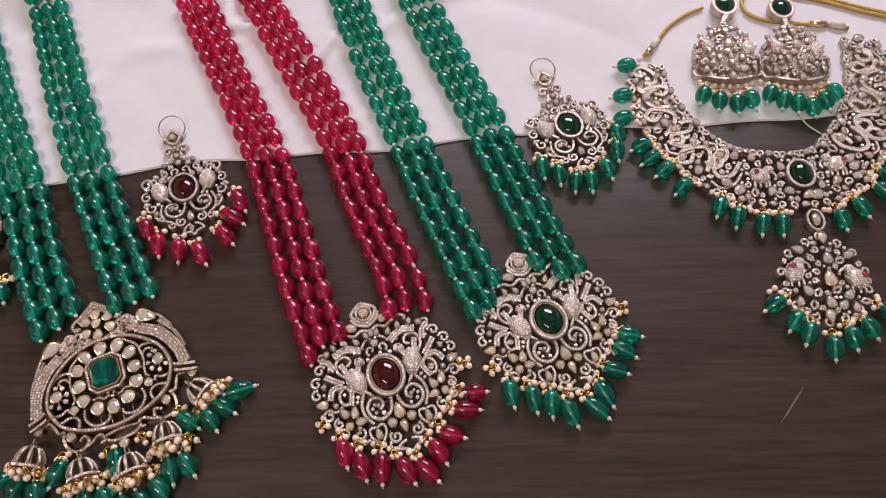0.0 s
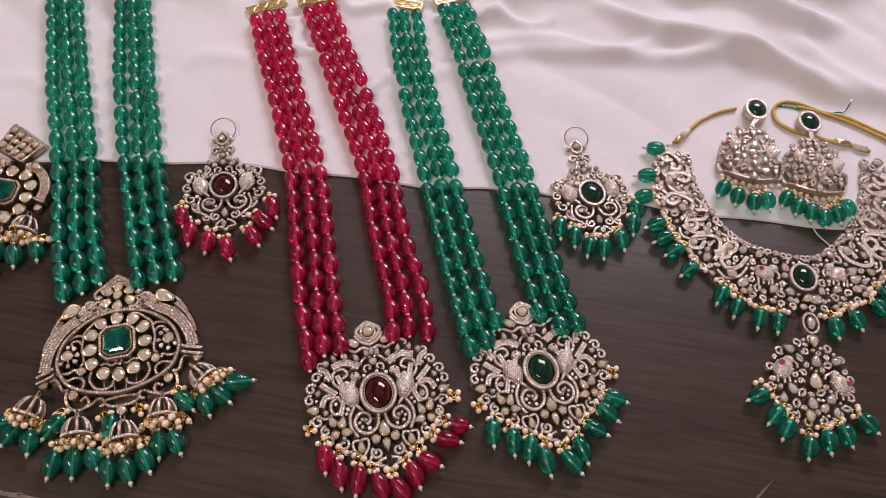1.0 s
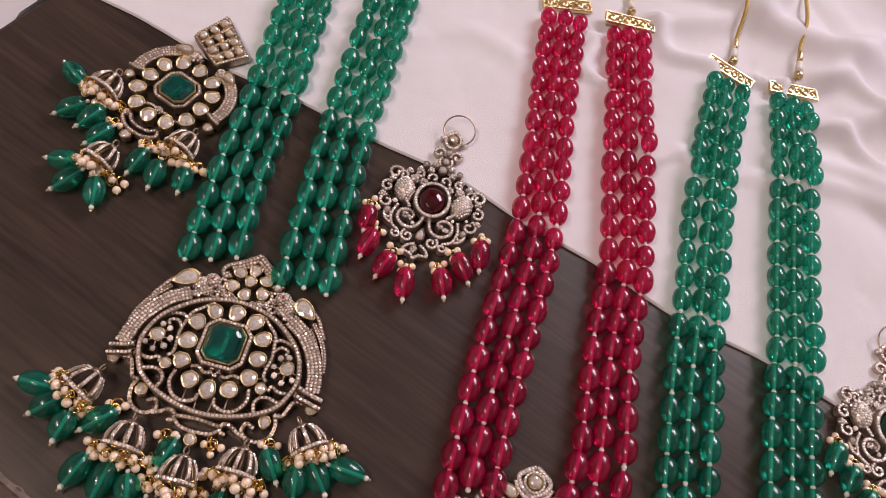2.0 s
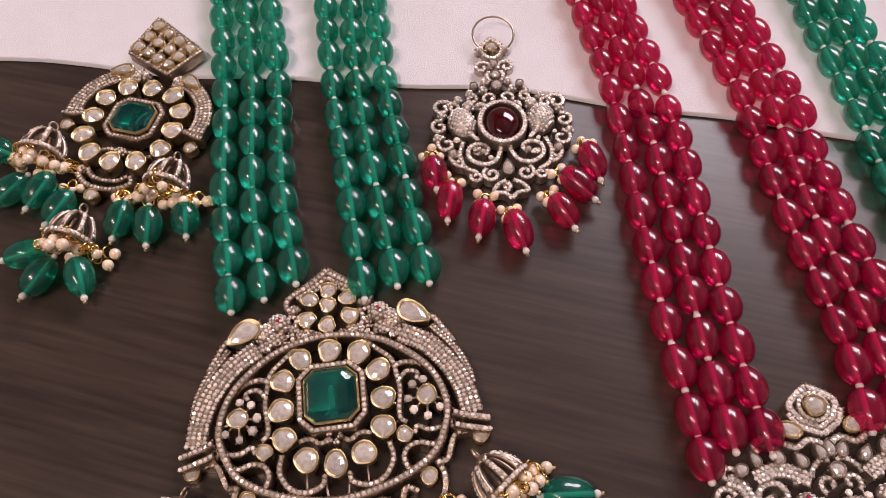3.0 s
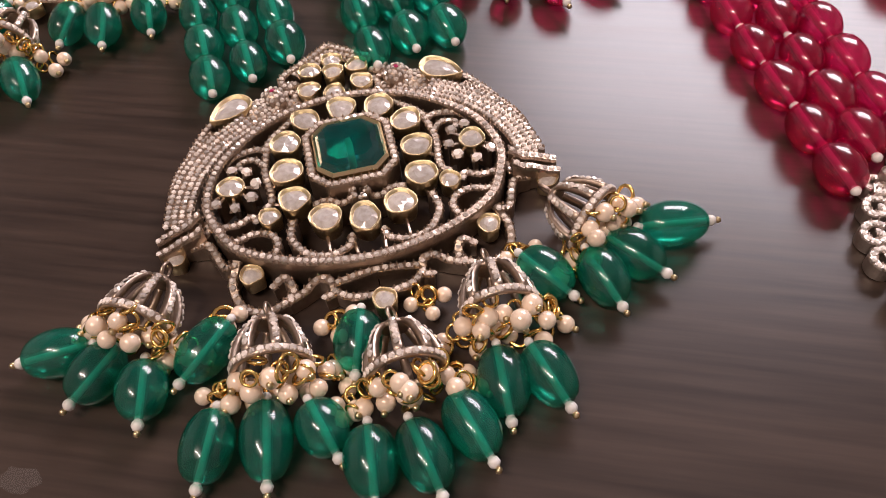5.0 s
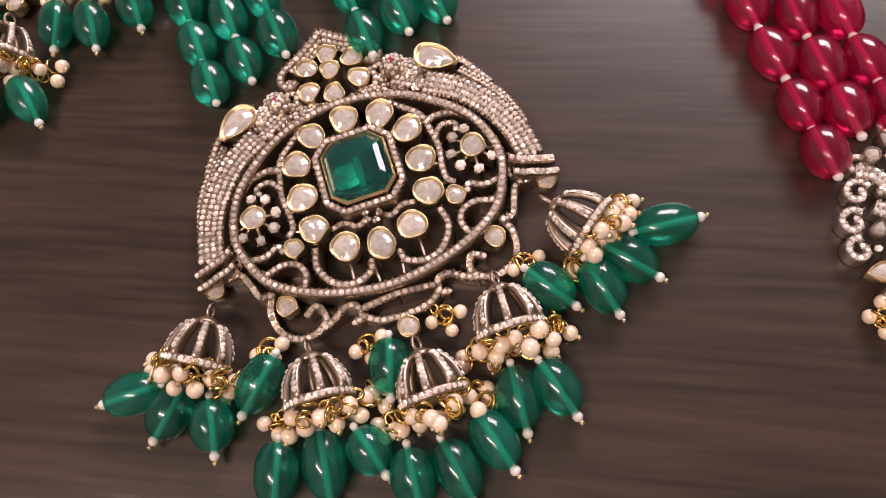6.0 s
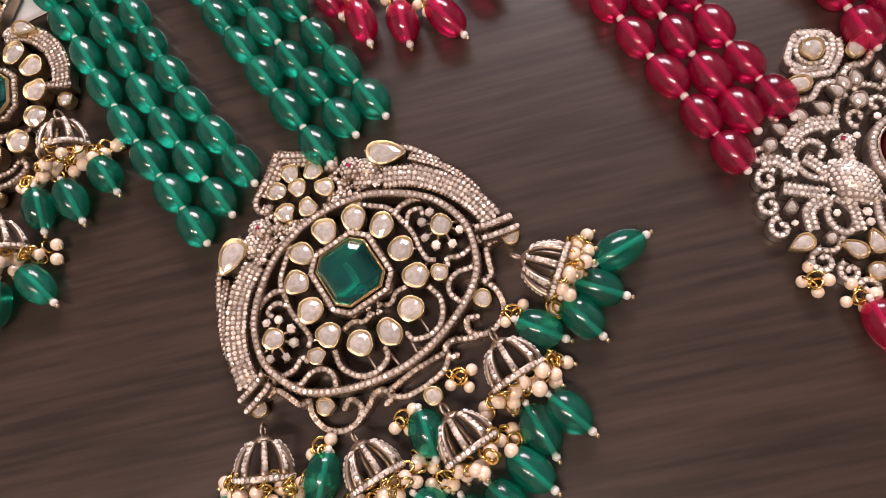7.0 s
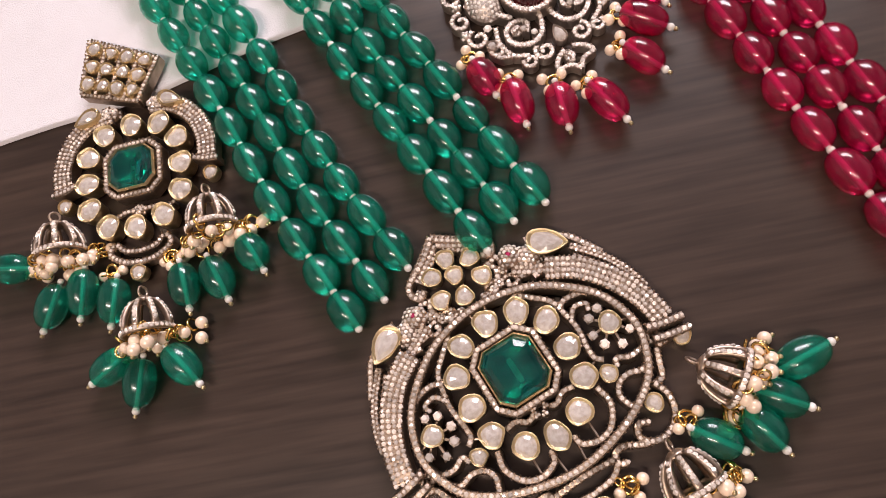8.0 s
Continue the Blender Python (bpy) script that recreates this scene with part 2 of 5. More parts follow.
def build_room():
    x0, x1, y0, y1, z0, z1 = -1.5, 1.9, -1.6, 1.8, FLOOR_Z, 1.85
    t = 0.12
    bm = bmesh.new()
    add_box(bm, (x0 - t, y0 - t, z0 - t), (x1 + t, y1 + t, z0))
    tagged(finish("floor", bm, FLOOR), "brown wooden floor boards", "floor", kind="structure")
    bm = bmesh.new()
    add_box(bm, (x0 - t, y0 - t, z1), (x1 + t, y1 + t, z1 + t))
    tagged(finish("ceiling", bm, CEIL), "plain white ceiling", "ceiling", kind="structure")
    for nm, lo, hi in (("wall_south", (x0 - t, y0 - t, z0), (x1 + t, y0, z1)), ("wall_west", (x0 - t, y0, z0), (x0, y1, z1)), ("wall_east", (x1, y0, z0), (x1 + t, y1, z1))):
        bm = bmesh.new()
        add_box(bm, lo, hi)
        tagged(finish(nm, bm, WALL), "plain painted wall of the room", "wall", kind="structure")
    bm = bmesh.new()
    wx0, wx1, wz0, wz1 = -0.15, 1.15, 0.9, 1.7
    for lo, hi in (((x0 - t, y1, z0), (wx0, y1 + t, z1)), ((wx1, y1, z0), (x1 + t, y1 + t, z1)), ((wx0, y1, z0), (wx1, y1 + t, wz0)), ((wx0, y1, wz1), (wx1, y1 + t, z1))):
        add_box(bm, lo, hi)
    tagged(finish("wall_north", bm, WALL), "plain painted wall with a window opening", "wall", kind="structure")


build_room()


def build_table():
    table = thing("table", pose(0, 0, 0), "dark brown stained wooden table with fine grain", "table")
    bm = add_box(bmesh.new(), (-0.189, -0.083, -0.022), (0.95, 0.86, TOP), 0.0025)
    part("tabletop", bm, WOOD, table, smooth=False)
    bm = bmesh.new()
    a, b = Vector((0.3345, -0.0262, 0.0001)), Vector((0.3508, -0.0062, 0.0001))
    side = Vector((0.78, -0.62, 0)) * 0.0006
    n = 10
    edge = [a.lerp(b, i / n) + side * math.sin(math.pi * i / n) * (1 + 0.4 * math.sin(3.1 * i)) for i in range(n + 1)]
    back = [a.lerp(b, i / n) - side * math.sin(math.pi * i / n) for i in range(1, n)][::-1]
    bm.faces.new([bm.verts.new(p) for p in edge + back])
    part("scuff_and_glint", bm, SCUFF, table, "pale mark of scuff and painted reflection")
    # lacquer worn off along the front edge, and a reflection painted beside it
    wear = random.Random(9)
    bm = bmesh.new()
    x, last = -0.186, None
    while x < 0.42:
        w = 0.0004 + 0.0011 * wear.random() ** 2
        row = [bm.verts.new((x, -0.0832, -0.0024 - w)), bm.verts.new((x, -0.0831, -0.0020)), bm.verts.new((x, -0.0822, -0.0004)), bm.verts.new((x, -0.0808 + w, 0.00015))]
        if last and wear.random() < 0.93:
            for k in range(3):
                bm.faces.new((last[k], row[k], row[k + 1], last[k + 1]))
        last = row
        x += 0.003
    part("worn_edge", bm, WORN, table, "pale worn edge of the tabletop")
    # flat pale patch: the chipped edge's reflection, painted as colour
    bm = bmesh.new()
    rim = [(-0.0430 + 0.0040 * math.cos(a) * wear.uniform(0.7, 1.2), -0.0735 + 0.0028 * math.sin(a) * wear.uniform(0.7, 1.2), 0.00012) for a in [i * 0.4488 for i in range(14)]]
    bm.faces.new([bm.verts.new(p) for p in rim])
    part("scuff_and_glint", bm, PAINTED_GLINT, table, "pale mark of scuff and painted reflection")
    for x in (-0.13, 0.89):
        for y in (-0.03, 0.80):
            bm = add_box(bmesh.new(), (x - 0.025, y - 0.025, FLOOR_Z), (x + 0.025, y + 0.025, -0.022), 0.003)
            part("leg", bm, WOOD, table)


build_table()


def build_cloth():
    nx, ny = 330, 170
    verts, faces = [], []
    for j in range(ny + 1):
        for i in range(nx + 1):
            x = -0.186 + (0.66 + 0.186) * i / nx
            e = cloth_edge(x)
            v = j / ny
            y = e + (0.62 - e) * v ** 1.25
            verts.append((x, y, cloth_height(x, y)))
    for j in range(ny):
        for i in range(nx):
            a = j * (nx + 1) + i
            faces.append((a, a + 1, a + nx + 2, a + nx + 1))
    base = len(verts)
    # the turned edge that touches the table
    for i in range(nx + 1):
        x, y, z = verts[i]
        verts.append((x, y - 0.0006, 0.0004))
    for i in range(nx):
        faces.append((base + i, base + i + 1, i + 1, i))
    # the side that hangs down past the table and trails over the floor
    drape = [(-0.1865, 0.0015), (-0.1915, -0.002), (-0.194, -0.02), (-0.197, -0.15), (-0.204, -0.30), (-0.220, -0.42), (-0.26, FLOOR_Z + 0.006)] + [(-0.26 - 0.09 * k, FLOOR_Z + 0.006) for k in range(1, 9)]
    start, m = len(verts), 70
    for k, (x, z) in enumerate(drape):
        low = cloth_edge(-0.186) - 0.16 * min(1.0, k / 6)
        for i in range(m + 1):
            y = low + (0.62 - low) * i / m
            wave = 0.012 * min(1.0, max(0, k - 1) / 4) * (0.5 + 0.5 * math.sin(y * 62 + 1.4 * math.sin(y * 23 + k * 0.3)))
            verts.append((x - wave, y, z + (wave if k > 5 else 0) + (cloth_height(-0.186, y) if k == 0 else 0)))
    for k in range(len(drape) - 1):
        for i in range(m):
            a = start + k * (m + 1) + i
            faces.append((a, a + 1, a + m + 2, a + m + 1))
    me = bpy.data.meshes.new("cloth")
    me.from_pydata(verts, [], faces)
    me.materials.append(CLOTH)
    me.polygons.foreach_set("use_smooth", [True] * len(me.polygons))
    tagged(new("cloth", me), "white cotton cloth in soft folds over the table and its side", "cloth")


build_cloth()


# ---- beads ----
def bead_mesh(name, mat, seed, length=12.4, width=9.8):
    """A tumbled oval bead along z with a drilled dimple at each end."""
    bm = bmesh.new()
    prof = []
    n = 12
    for i in range(n + 1):
        a = math.pi * i / n
        z = -math.cos(a) * length / 2
        r = (math.sin(a) ** 0.78) * width / 2
        prof.append((max(r, 0.0 if i in (0, n) else 0.3), z))
    prof[0], prof[-1] = (0.0, prof[0][1] + 0.35), (0.0, prof[-1][1] - 0.35)
    lathe(bm, [(r * MM, z * MM) for r, z in prof], 18)
    for v in bm.verts:
        k = 1 + 0.07 * noise.noise(Vector((v.co.x * 130 + seed * 7.3, v.co.y * 130, v.co.z * 110)))
        v.co.x *= k
        v.co.y *= k
    me = bpy.data.meshes.new(name)
    bm.to_mesh(me)
    bm.free()
    me.materials.append(mat)
    me.polygons.foreach_set("use_smooth", [True] * len(me.polygons))
    return me


def ball_mesh(name, mat, r, seg=10, rings=7):
    bm = bmesh.new()
    lathe(bm, [(r * math.sin(math.pi * i / rings), -r * math.cos(math.pi * i / rings)) for i in range(rings + 1)], seg)
    me = bpy.data.meshes.new(name)
    bm.to_mesh(me)
    bm.free()
    me.materials.append(mat)
    me.polygons.foreach_set("use_smooth", [True] * len(me.polygons))
    return me


BEADS = {"green": [bead_mesh("bead_green", EMERALD, s) for s in range(4)], "red": [bead_mesh("bead_red", RUBY, s + 9) for s in range(4)]}
SEED_BALL = ball_mesh("seed_bead", SEED, 1.15 * MM, 8, 6)
PEARL_BALL = ball_mesh("pearl", PEARL, 1.65 * MM, 12, 8)
GOLD_BALL = ball_mesh("gold_ball", GOLD, 0.7 * MM, 7, 5)


def along(p, d):
    """A pose at p whose z axis points along d."""
    return Matrix.Translation(p) @ Vector(d).to_track_quat("Z", "Y").to_matrix().to_4x4()


def strands(parent, centre_line, colour, seed, outer, ext=8, top_w=8.3, low_w=9.4):
    """Three strands of oval beads with seed beads between, along a centre line from the clasp down to the pendant.
    outer: 1 where the longest strand lies on the left, -1 where it lies on the right."""
    rng = random.Random(seed)
    line = spline([(x, y, 0) for x, y in centre_line], 0.001)
    d = (line[-1] - line[-6]).normalized()
    line += [line[-1] + d * 0.001 * k for k in range(1, 22)]
    n = len(line)
    for s in (-1, 0, 1):
        path = []
        ph = rng.uniform(0, 6)
        whole = 0.001 * (n - 22 + ext + 3.5 * s * outer)
        for i, p in enumerate(line):
            u = i / (n - 1)
            d = (line[min(i + 1, n - 1)] - line[max(i - 1, 0)]).normalized()
            side = Vector((-d.y, d.x, 0))
            off = -s * (top_w + (low_w - top_w) * u) + 0.5 * math.sin(ph + 9 * u)
            path.append(p + side * off * MM)
        pos = 0.001 + 0.003 * rng.random()
        core = []
        while True:
            u = min(1.0, pos / whole)
            k = (0.84 + 0.20 * u) * rng.uniform(0.92, 1.08)
            ln = 12.2 * MM * k
            mid = pos + ln / 2
            a = int(mid / 0.001)
            if a + 1 >= len(path) or mid + ln * 0.2 > whole:
                break
            p = path[a]
            d = (path[min(a + 4, len(path) - 1)] - path[max(a - 4, 0)]).normalized()
            d = (d + Vector((rng.uniform(-.07, .07), rng.uniform(-.07, .07), 0))).normalized()
            w = (0.86 + 0.14 * u) * rng.uniform(0.94, 1.06)
            c = Vector((p.x, p.y, cloth_height(p.x, p.y) + 4.8 * MM * w))
            placed("bead", rng.choice(BEADS[colour]), along(c, d) @ pose(0, 0, 0, 0, 0, rng.uniform(0, 360)) @ Matrix.Diagonal((w, w, k, 1)), parent)
            core.append(c)
            b = min(int((pos + ln + 0.5 * MM) / 0.001), len(path) - 1)
            g = path[b]
            gz = cloth_height(g.x, g.y) + 4.8 * MM * w
            placed("seed_bead", SEED_BALL, Matrix.Translation((g.x, g.y, gz)), parent)
            core.append(Vector((g.x, g.y, gz)))
            pos += ln + 1.1 * MM
        if len(core) > 2:
            part("thread", tube(bmesh.new(), core, 0.8 * MM, 6), THREAD, parent, smooth=True)


LINES = {
    "KL": [(-0.142, 0.268), (-0.1265, 0.2335), (-0.101, 0.1758), (-0.0708, 0.1105), (-0.0521, 0.0669), (-0.0335, 0.0310)],
    "KR": [(-0.097, 0.280), (-0.0826, 0.2435), (-0.0597, 0.1847), (-0.0322, 0.1175), (-0.0112, 0.075), (0.0055, 0.0415)],
    "RL": [(0.0085, 0.2555), (0.0315, 0.205), (0.0645, 0.1364), (0.0802, 0.0937), (0.0945, 0.0509), (0.1054, 0.0217)],
    "RR": [(0.0410, 0.2690), (0.0715, 0.2137), (0.1080, 0.1454), (0.1245, 0.1022), (0.1433, 0.0601), (0.1510, 0.0340)],
    "GL": [(0.1000, 0.2790), (0.1175, 0.2237), (0.1445, 0.1532), (0.161, 0.1099), (0.1790, 0.0674), (0.1910, 0.0425)],
    "GR": [(0.1330, 0.2920), (0.1590, 0.2339), (0.1890, 0.1629), (0.2060, 0.1192), (0.2240, 0.0761), (0.2330, 0.0560)],
}


# ---- jewellery builders (all sizes in millimetres, flat on the table, y towards the clasp) ----
def arc(cx, cy, r, a0, a1, n=9):
    return [(cx + r * math.cos(radians(a0 + (a1 - a0) * i / (n - 1))), cy + r * math.sin(radians(a0 + (a1 - a0) * i / (n - 1)))) for i in range(n)]


def curl(cx, cy, r, a0, turns, end=0.25, n=16):
    """A spiral from radius r at the angle a0 inwards; turns may be negative."""
    return [(cx + (r + (end * r - r) * k / (n - 1)) * math.cos(radians(a0) + turns * 2 * math.pi * k / (n - 1)),
             cy + (r + (end * r - r) * k / (n - 1)) * math.sin(radians(a0) + turns * 2 * math.pi * k / (n - 1))) for k in range(n)]


def flip(pts):
    return [(-x, y) for x, y in pts]


class Filigree:
    """Openwork of metal bands set with rows of small diamonds."""

    def __init__(self, seed=0, zf=None, pitch=1.35, deep=1.4, floor=None):
        self.pitch, self.deep = pitch, deep
        self.floor = floor or (lambda x, y: 0.0)
        self.v, self.f, self.sv, self.sf, self.spots = [], [], [], [], []
        self.used = collections.defaultdict(list)
        self.rng = random.Random(seed)
        self.zf = zf or (lambda x, y: 0.0)

    def mark(self, x, y, r):
        self.used[(int(x // 4), int(y // 4))].append((x, y, r))

    def room(self, x, y):
        """How far the nearest piece that is there already lies from here."""
        i, j = int(x // 4), int(y // 4)
        return min([math.hypot(x - a, y - b) - r for di in (-1, 0, 1) for dj in (-1, 0, 1) for a, b, r in self.used[(i + di, j + dj)]], default=4.0)

    def diamond(self, x, y, z, r=0.62, normal=None):
        r *= self.rng.uniform(0.88, 1.12)
        a0 = self.rng.uniform(0, 1)
        up = Vector(normal or (0, 0, 1)).normalized()
        up = (up + Vector((self.rng.uniform(-.38, .38), self.rng.uniform(-.38, .38), 0))).normalized()
        s = up.cross(Vector((0, 1, 0.01))).normalized()
        t = up.cross(s)
        o, b = Vector((x, y, z)), len(self.sv)
        for rr, h in ((1.0, -0.1), (0.6, 0.42)):
            for k in range(6):
                a = a0 + k * math.pi / 3
                self.sv.append(o + r * (rr * (math.cos(a) * s + math.sin(a) * t) + h * up))
        for k in range(6):
            j = (k + 1) % 6
            self.sf.append((b + k, b + j, b + 6 + j, b + 6 + k))
        self.sf.append(tuple(b + 6 + k for k in range(6)))

    def prong(self, q, z):
        b, a = len(self.v), 0.30
        self.v += [(q.x - a, q.y - a, z - 0.2), (q.x + a, q.y - a, z - 0.2), (q.x + a, q.y + a, z - 0.2), (q.x - a, q.y + a, z - 0.2), (q.x, q.y, z + 0.55)]
        self.f += [(b, b + 1, b + 4), (b + 1, b + 2, b + 4), (b + 2, b + 3, b + 4), (b + 3, b, b + 4)]

    def band(self, pts, w=1.5, z=1.6, h=2.2, rows=1, gems=True, closed=False, taper=False):
        line = spline([(x, y, 0) for x, y in pts], 0.55, closed)
        n = len(line)
        if n < 3:
            return
        b = len(self.v)
        frames = []
        for i, p in enumerate(line):
            if closed:
                d = line[(i + 1) % n] - line[i - 1]
            else:
                d = line[min(i + 1, n - 1)] - line[max(i - 1, 0)]
            d.normalize()
            s = Vector((-d.y, d.x, 0))
            ww = w * (1 - 0.75 * abs(2 * i / (n - 1) - 1) ** 2) if taper else w
            zb = z + self.zf(p.x, p.y)
            frames.append((p, s, ww, zb))
            if i % 2 == 0:
                self.mark(p.x, p.y, ww / 2)
            low = min(0.0, max(0.3 + self.floor(p.x, p.y) - zb, -self.deep))
            for off, zz in ((-0.5, low), (-0.5, h * 0.85), (-0.38, h), (0.38, h), (0.5, h * 0.85), (0.5, low)):
                q = p + s * off * ww
                self.v.append((q.x, q.y, zb + zz))
        last = n if closed else n - 1
        for i in range(last):
            a, c = b + 6 * i, b + 6 * ((i + 1) % n)
            for k in range(5):
                self.f.append((a + k, a + k + 1, c + k + 1, c + k))
            self.f.append((a + 5, a, c, c + 5))
        if not closed:
            self.f.append(tuple(b + k for k in range(6))[::-1])
            self.f.append(tuple(b + 6 * (n - 1) + k for k in range(6)))
        if gems:
            pitch = (self.pitch if rows == 1 else 1.3) / 0.55
            for r in range(rows):
                lat = (r + 0.5) / rows - 0.5
                # wide bands are set in straight ribs, narrow double ones in a zigzag
                at = pitch * (0.5 if rows > 3 or r % 2 == 0 else 1.0)
                while at < n - 0.6:
                    k = int(at)
                    p, s, ww, zb = frames[k]
                    c = p.lerp(frames[min(k + 1, n - 1)][0], at - k)
                    q = c + s * lat * ww
                    if rows > 2:
                        q = q + Vector((self.rng.uniform(-.16, .16), self.rng.uniform(-.16, .16), 0))
                    self.diamond(q.x, q.y, zb + h, min(self.pitch * 0.45, ww / rows * 0.48))
                    # prongs between the stones
                    c2 = frames[max(0, min(int(at - pitch / 2), n - 1))][0]
                    for e in (-0.5, 0.5):
                        if rows == 1 or e < 0 or r == rows - 1:
                            self.prong(c2 + s * (lat + e * 0.9 / rows) * ww, zb + h)
                    at += pitch

    def both(self, pts, **kw):
        self.band(pts, **kw)
        self.band(flip(pts), **kw)

    def dome(self, cx, cy, rx, ry, ang=0.0, z=1.2, h=4.0, pitch=1.25, squash=1.0):
        """A rounded body covered with diamonds."""
        c, s = math.cos(radians(ang)), math.sin(radians(ang))
        b = len(self.v)
        seg, rings = 16, 5
        zb = z + self.zf(cx, cy)
        for j in range(rings):
            a = math.pi / 2 * j / (rings - 0.001)
            for k in range(seg):
                x, y = rx * math.cos(a) * math.cos(k * 2 * math.pi / seg), ry * math.cos(a) * math.sin(k * 2 * math.pi / seg)
                self.v.append((cx + c * x - s * y, cy + s * x + c * y, zb + h * math.sin(a)))
        for j in range(rings - 1):
            for k in range(seg):
                self.f.append((b + j * seg + k, b + j * seg + (k + 1) % seg, b + (j + 1) * seg + (k + 1) % seg, b + (j + 1) * seg + k))
        self.f.append(tuple(b + (rings - 1) * seg + k for k in range(seg)))
        self.mark(cx, cy, (rx + ry) / 2)
        y, row = -ry, 0
        while y <= ry:
            x = -rx + (row % 2) * pitch / 2
            while x <= rx:
                q = (x / rx) ** 2 + (y / ry) ** 2
                if q < 0.93:
                    zz = h * math.sqrt(1 - q)
                    nx, ny, nz = x / rx ** 2, y / ry ** 2, zz / h ** 2
                    self.diamond(cx + c * x - s * y, cy + s * x + c * y, zb + zz, pitch * 0.48, (c * nx - s * ny, s * nx + c * ny, nz))
                x += pitch
            y += pitch * 0.87
            row += 1

    def bird(self, side, cx, cy, ang, k=1.0, hx=0, hy=0):
        """A small peacock: body, head, beak and wing."""
        self.dome(side * cx, cy, 5.2 * k, 7.6 * k, -side * ang, 2.0, 6.0 * k)
        self.dome(side * hx, hy, 2.9 * k, 2.6 * k, 0, 3.4, 3.6 * k, 1.1)
        self.band([(side * hx, hy), (side * (hx + cx) / 2, (hy + cy) / 2), (side * cx, cy)], w=3.0 * k, z=2.4, h=3.2 * k, rows=2)

    def done(self, name, parent, label="", metal=None, gems=None):
        """The band mesh and, under it, its pave of diamonds as one mesh."""
        me = bpy.data.meshes.new(name)
        me.from_pydata([(x * MM, y * MM, z * MM) for x, y, z in self.v], [], self.f)
        me.materials.append(metal or SILVER)
        ob = new(name, me)
        ob.parent = parent
        if label:
            tagged(ob, label=label)
        ms = bpy.data.meshes.new("pave")
        ms.from_pydata([tuple(p * MM) for p in self.sv], [], self.sf)
        ms.materials.append(gems or PAVE)
        st = new("pave", ms)
        st.parent = ob
        tagged(st, kind="stuff")
        return ob


def outline_points(shape, n):
    out = []
    for i in range(n):
        a = 2 * math.pi * i / n
        if shape == "pear":
            r = 1.0
            x, y = math.cos(a) * (1 - 0.38 * math.sin(a)), math.sin(a) * 1.0
            if math.sin(a) > 0:
                x *= 1 - 0.32 * math.sin(a) ** 2
            out.append((x * 0.86, y + 0.0))
        else:
            k = 1 + 0.045 * math.sin(3 * a + 0.7) + 0.03 * math.sin(5 * a)
            out.append((k * math.cos(a), k * math.sin(a)))
    return out


def stone_mesh(name, shape, stone, rim):
    """A stone of unit radius in a raised metal cup; y is its long way, the pear's point at +y."""
    n = 14
    bm = bmesh.new()
    base = outline_points(shape, n)
    levels = [(0.96, 0.0, 0), (1.0, 0.55, 0), (1.0, 1.0, 0), (0.94, 1.06, 0), (0.80, 0.84, 0), (0.78, 0.86, 1), (0.64, 1.04, 1), (0.40, 1.14, 1)]
    rings = [[bm.verts.new((k * x, k * y, z)) for x, y in base] for k, z, _ in levels]
    for j in range(len(rings) - 1):
        for i in range(n):
            f = bm.faces.new((rings[j][i], rings[j][(i + 1) % n], rings[j + 1][(i + 1) % n], rings[j + 1][i]))
            f.material_index = levels[j + 1][2]
            f.smooth = j < 2
    f = bm.faces.new(rings[-1])
    f.material_index = 1
    bm.faces.new(rings[0][::-1])
    me = bpy.data.meshes.new(name)
    bm.to_mesh(me)
    bm.free()
    me.materials.append(rim)
    me.materials.append(stone)
    return me


def cup_mesh(name, shape, seed):
    """An uncut stone of unit radius sunk in a wide, uneven gold cup."""
    n = 18
    rng = random.Random(seed)
    ph = rng.uniform(0, 6)
    bm = bmesh.new()
    base = [(x * (1 + 0.05 * math.sin(3 * i * 2 * math.pi / n + ph)), y * (1 + 0.05 * math.sin(2 * i * 2 * math.pi / n + ph))) for i, (x, y) in enumerate(outline_points(shape, n))]
    levels = [(0.86, -0.5, 0), (0.94, 0.4, 0), (1.0, 0.90, 0), (0.97, 1.0, 0), (0.92, 0.98, 0), (0.80, 0.80, 0), (0.77, 0.77, 0)]
    rings = [[bm.verts.new((k * x, k * y, z)) for x, y in base] for k, z, _ in levels]
    # the stone: a girdle, a crown of uneven facets, a table
    crown = [bm.verts.new((x * 0.44 * rng.uniform(0.82, 1.15), y * 0.44 * rng.uniform(0.82, 1.15), 0.97 + rng.uniform(-0.05, 0.05))) for x, y in base[::2]]
    mid = bm.verts.new((rng.uniform(-.1, .1), rng.uniform(-.1, .1), 1.01))
    for a, b in zip(rings, rings[1:]):
        for i in range(n):
            bm.faces.new((a[i], a[(i + 1) % n], b[(i + 1) % n], b[i])).smooth = True
    m = n // 2
    for i in range(m):
        c, d = crown[i], crown[(i + 1) % m]
        for tri in ((rings[-1][2 * i], rings[-1][2 * i + 1], c), (rings[-1][2 * i + 1], d, c), (rings[-1][2 * i + 1], rings[-1][(2 * i + 2) % n], d), (c, d, mid)):
            bm.faces.new(tri).material_index = 1
    bm.faces.new(rings[0][::-1])
    me = bpy.data.meshes.new(name)
    bm.to_mesh(me)
    bm.free()
    me.materials.append(GOLD)
    me.materials.append(POLKI)
    return me


CUPS = [cup_mesh("uncut_stone", "round", 80 + i) for i in range(5)]
CUP_PEAR = cup_mesh("pear_stone", "pear", 91)
ROUND = stone_mesh("uncut_stone", "round", POLKI, GOLD)
PEAR = stone_mesh("pear_stone", "pear", POLKI, GOLD)
ROUND_S = stone_mesh("silver_stone", "round", POLKI, RHODIUM)
PEAR_S = stone_mesh("silver_pear_stone", "pear", POLKI, RHODIUM)
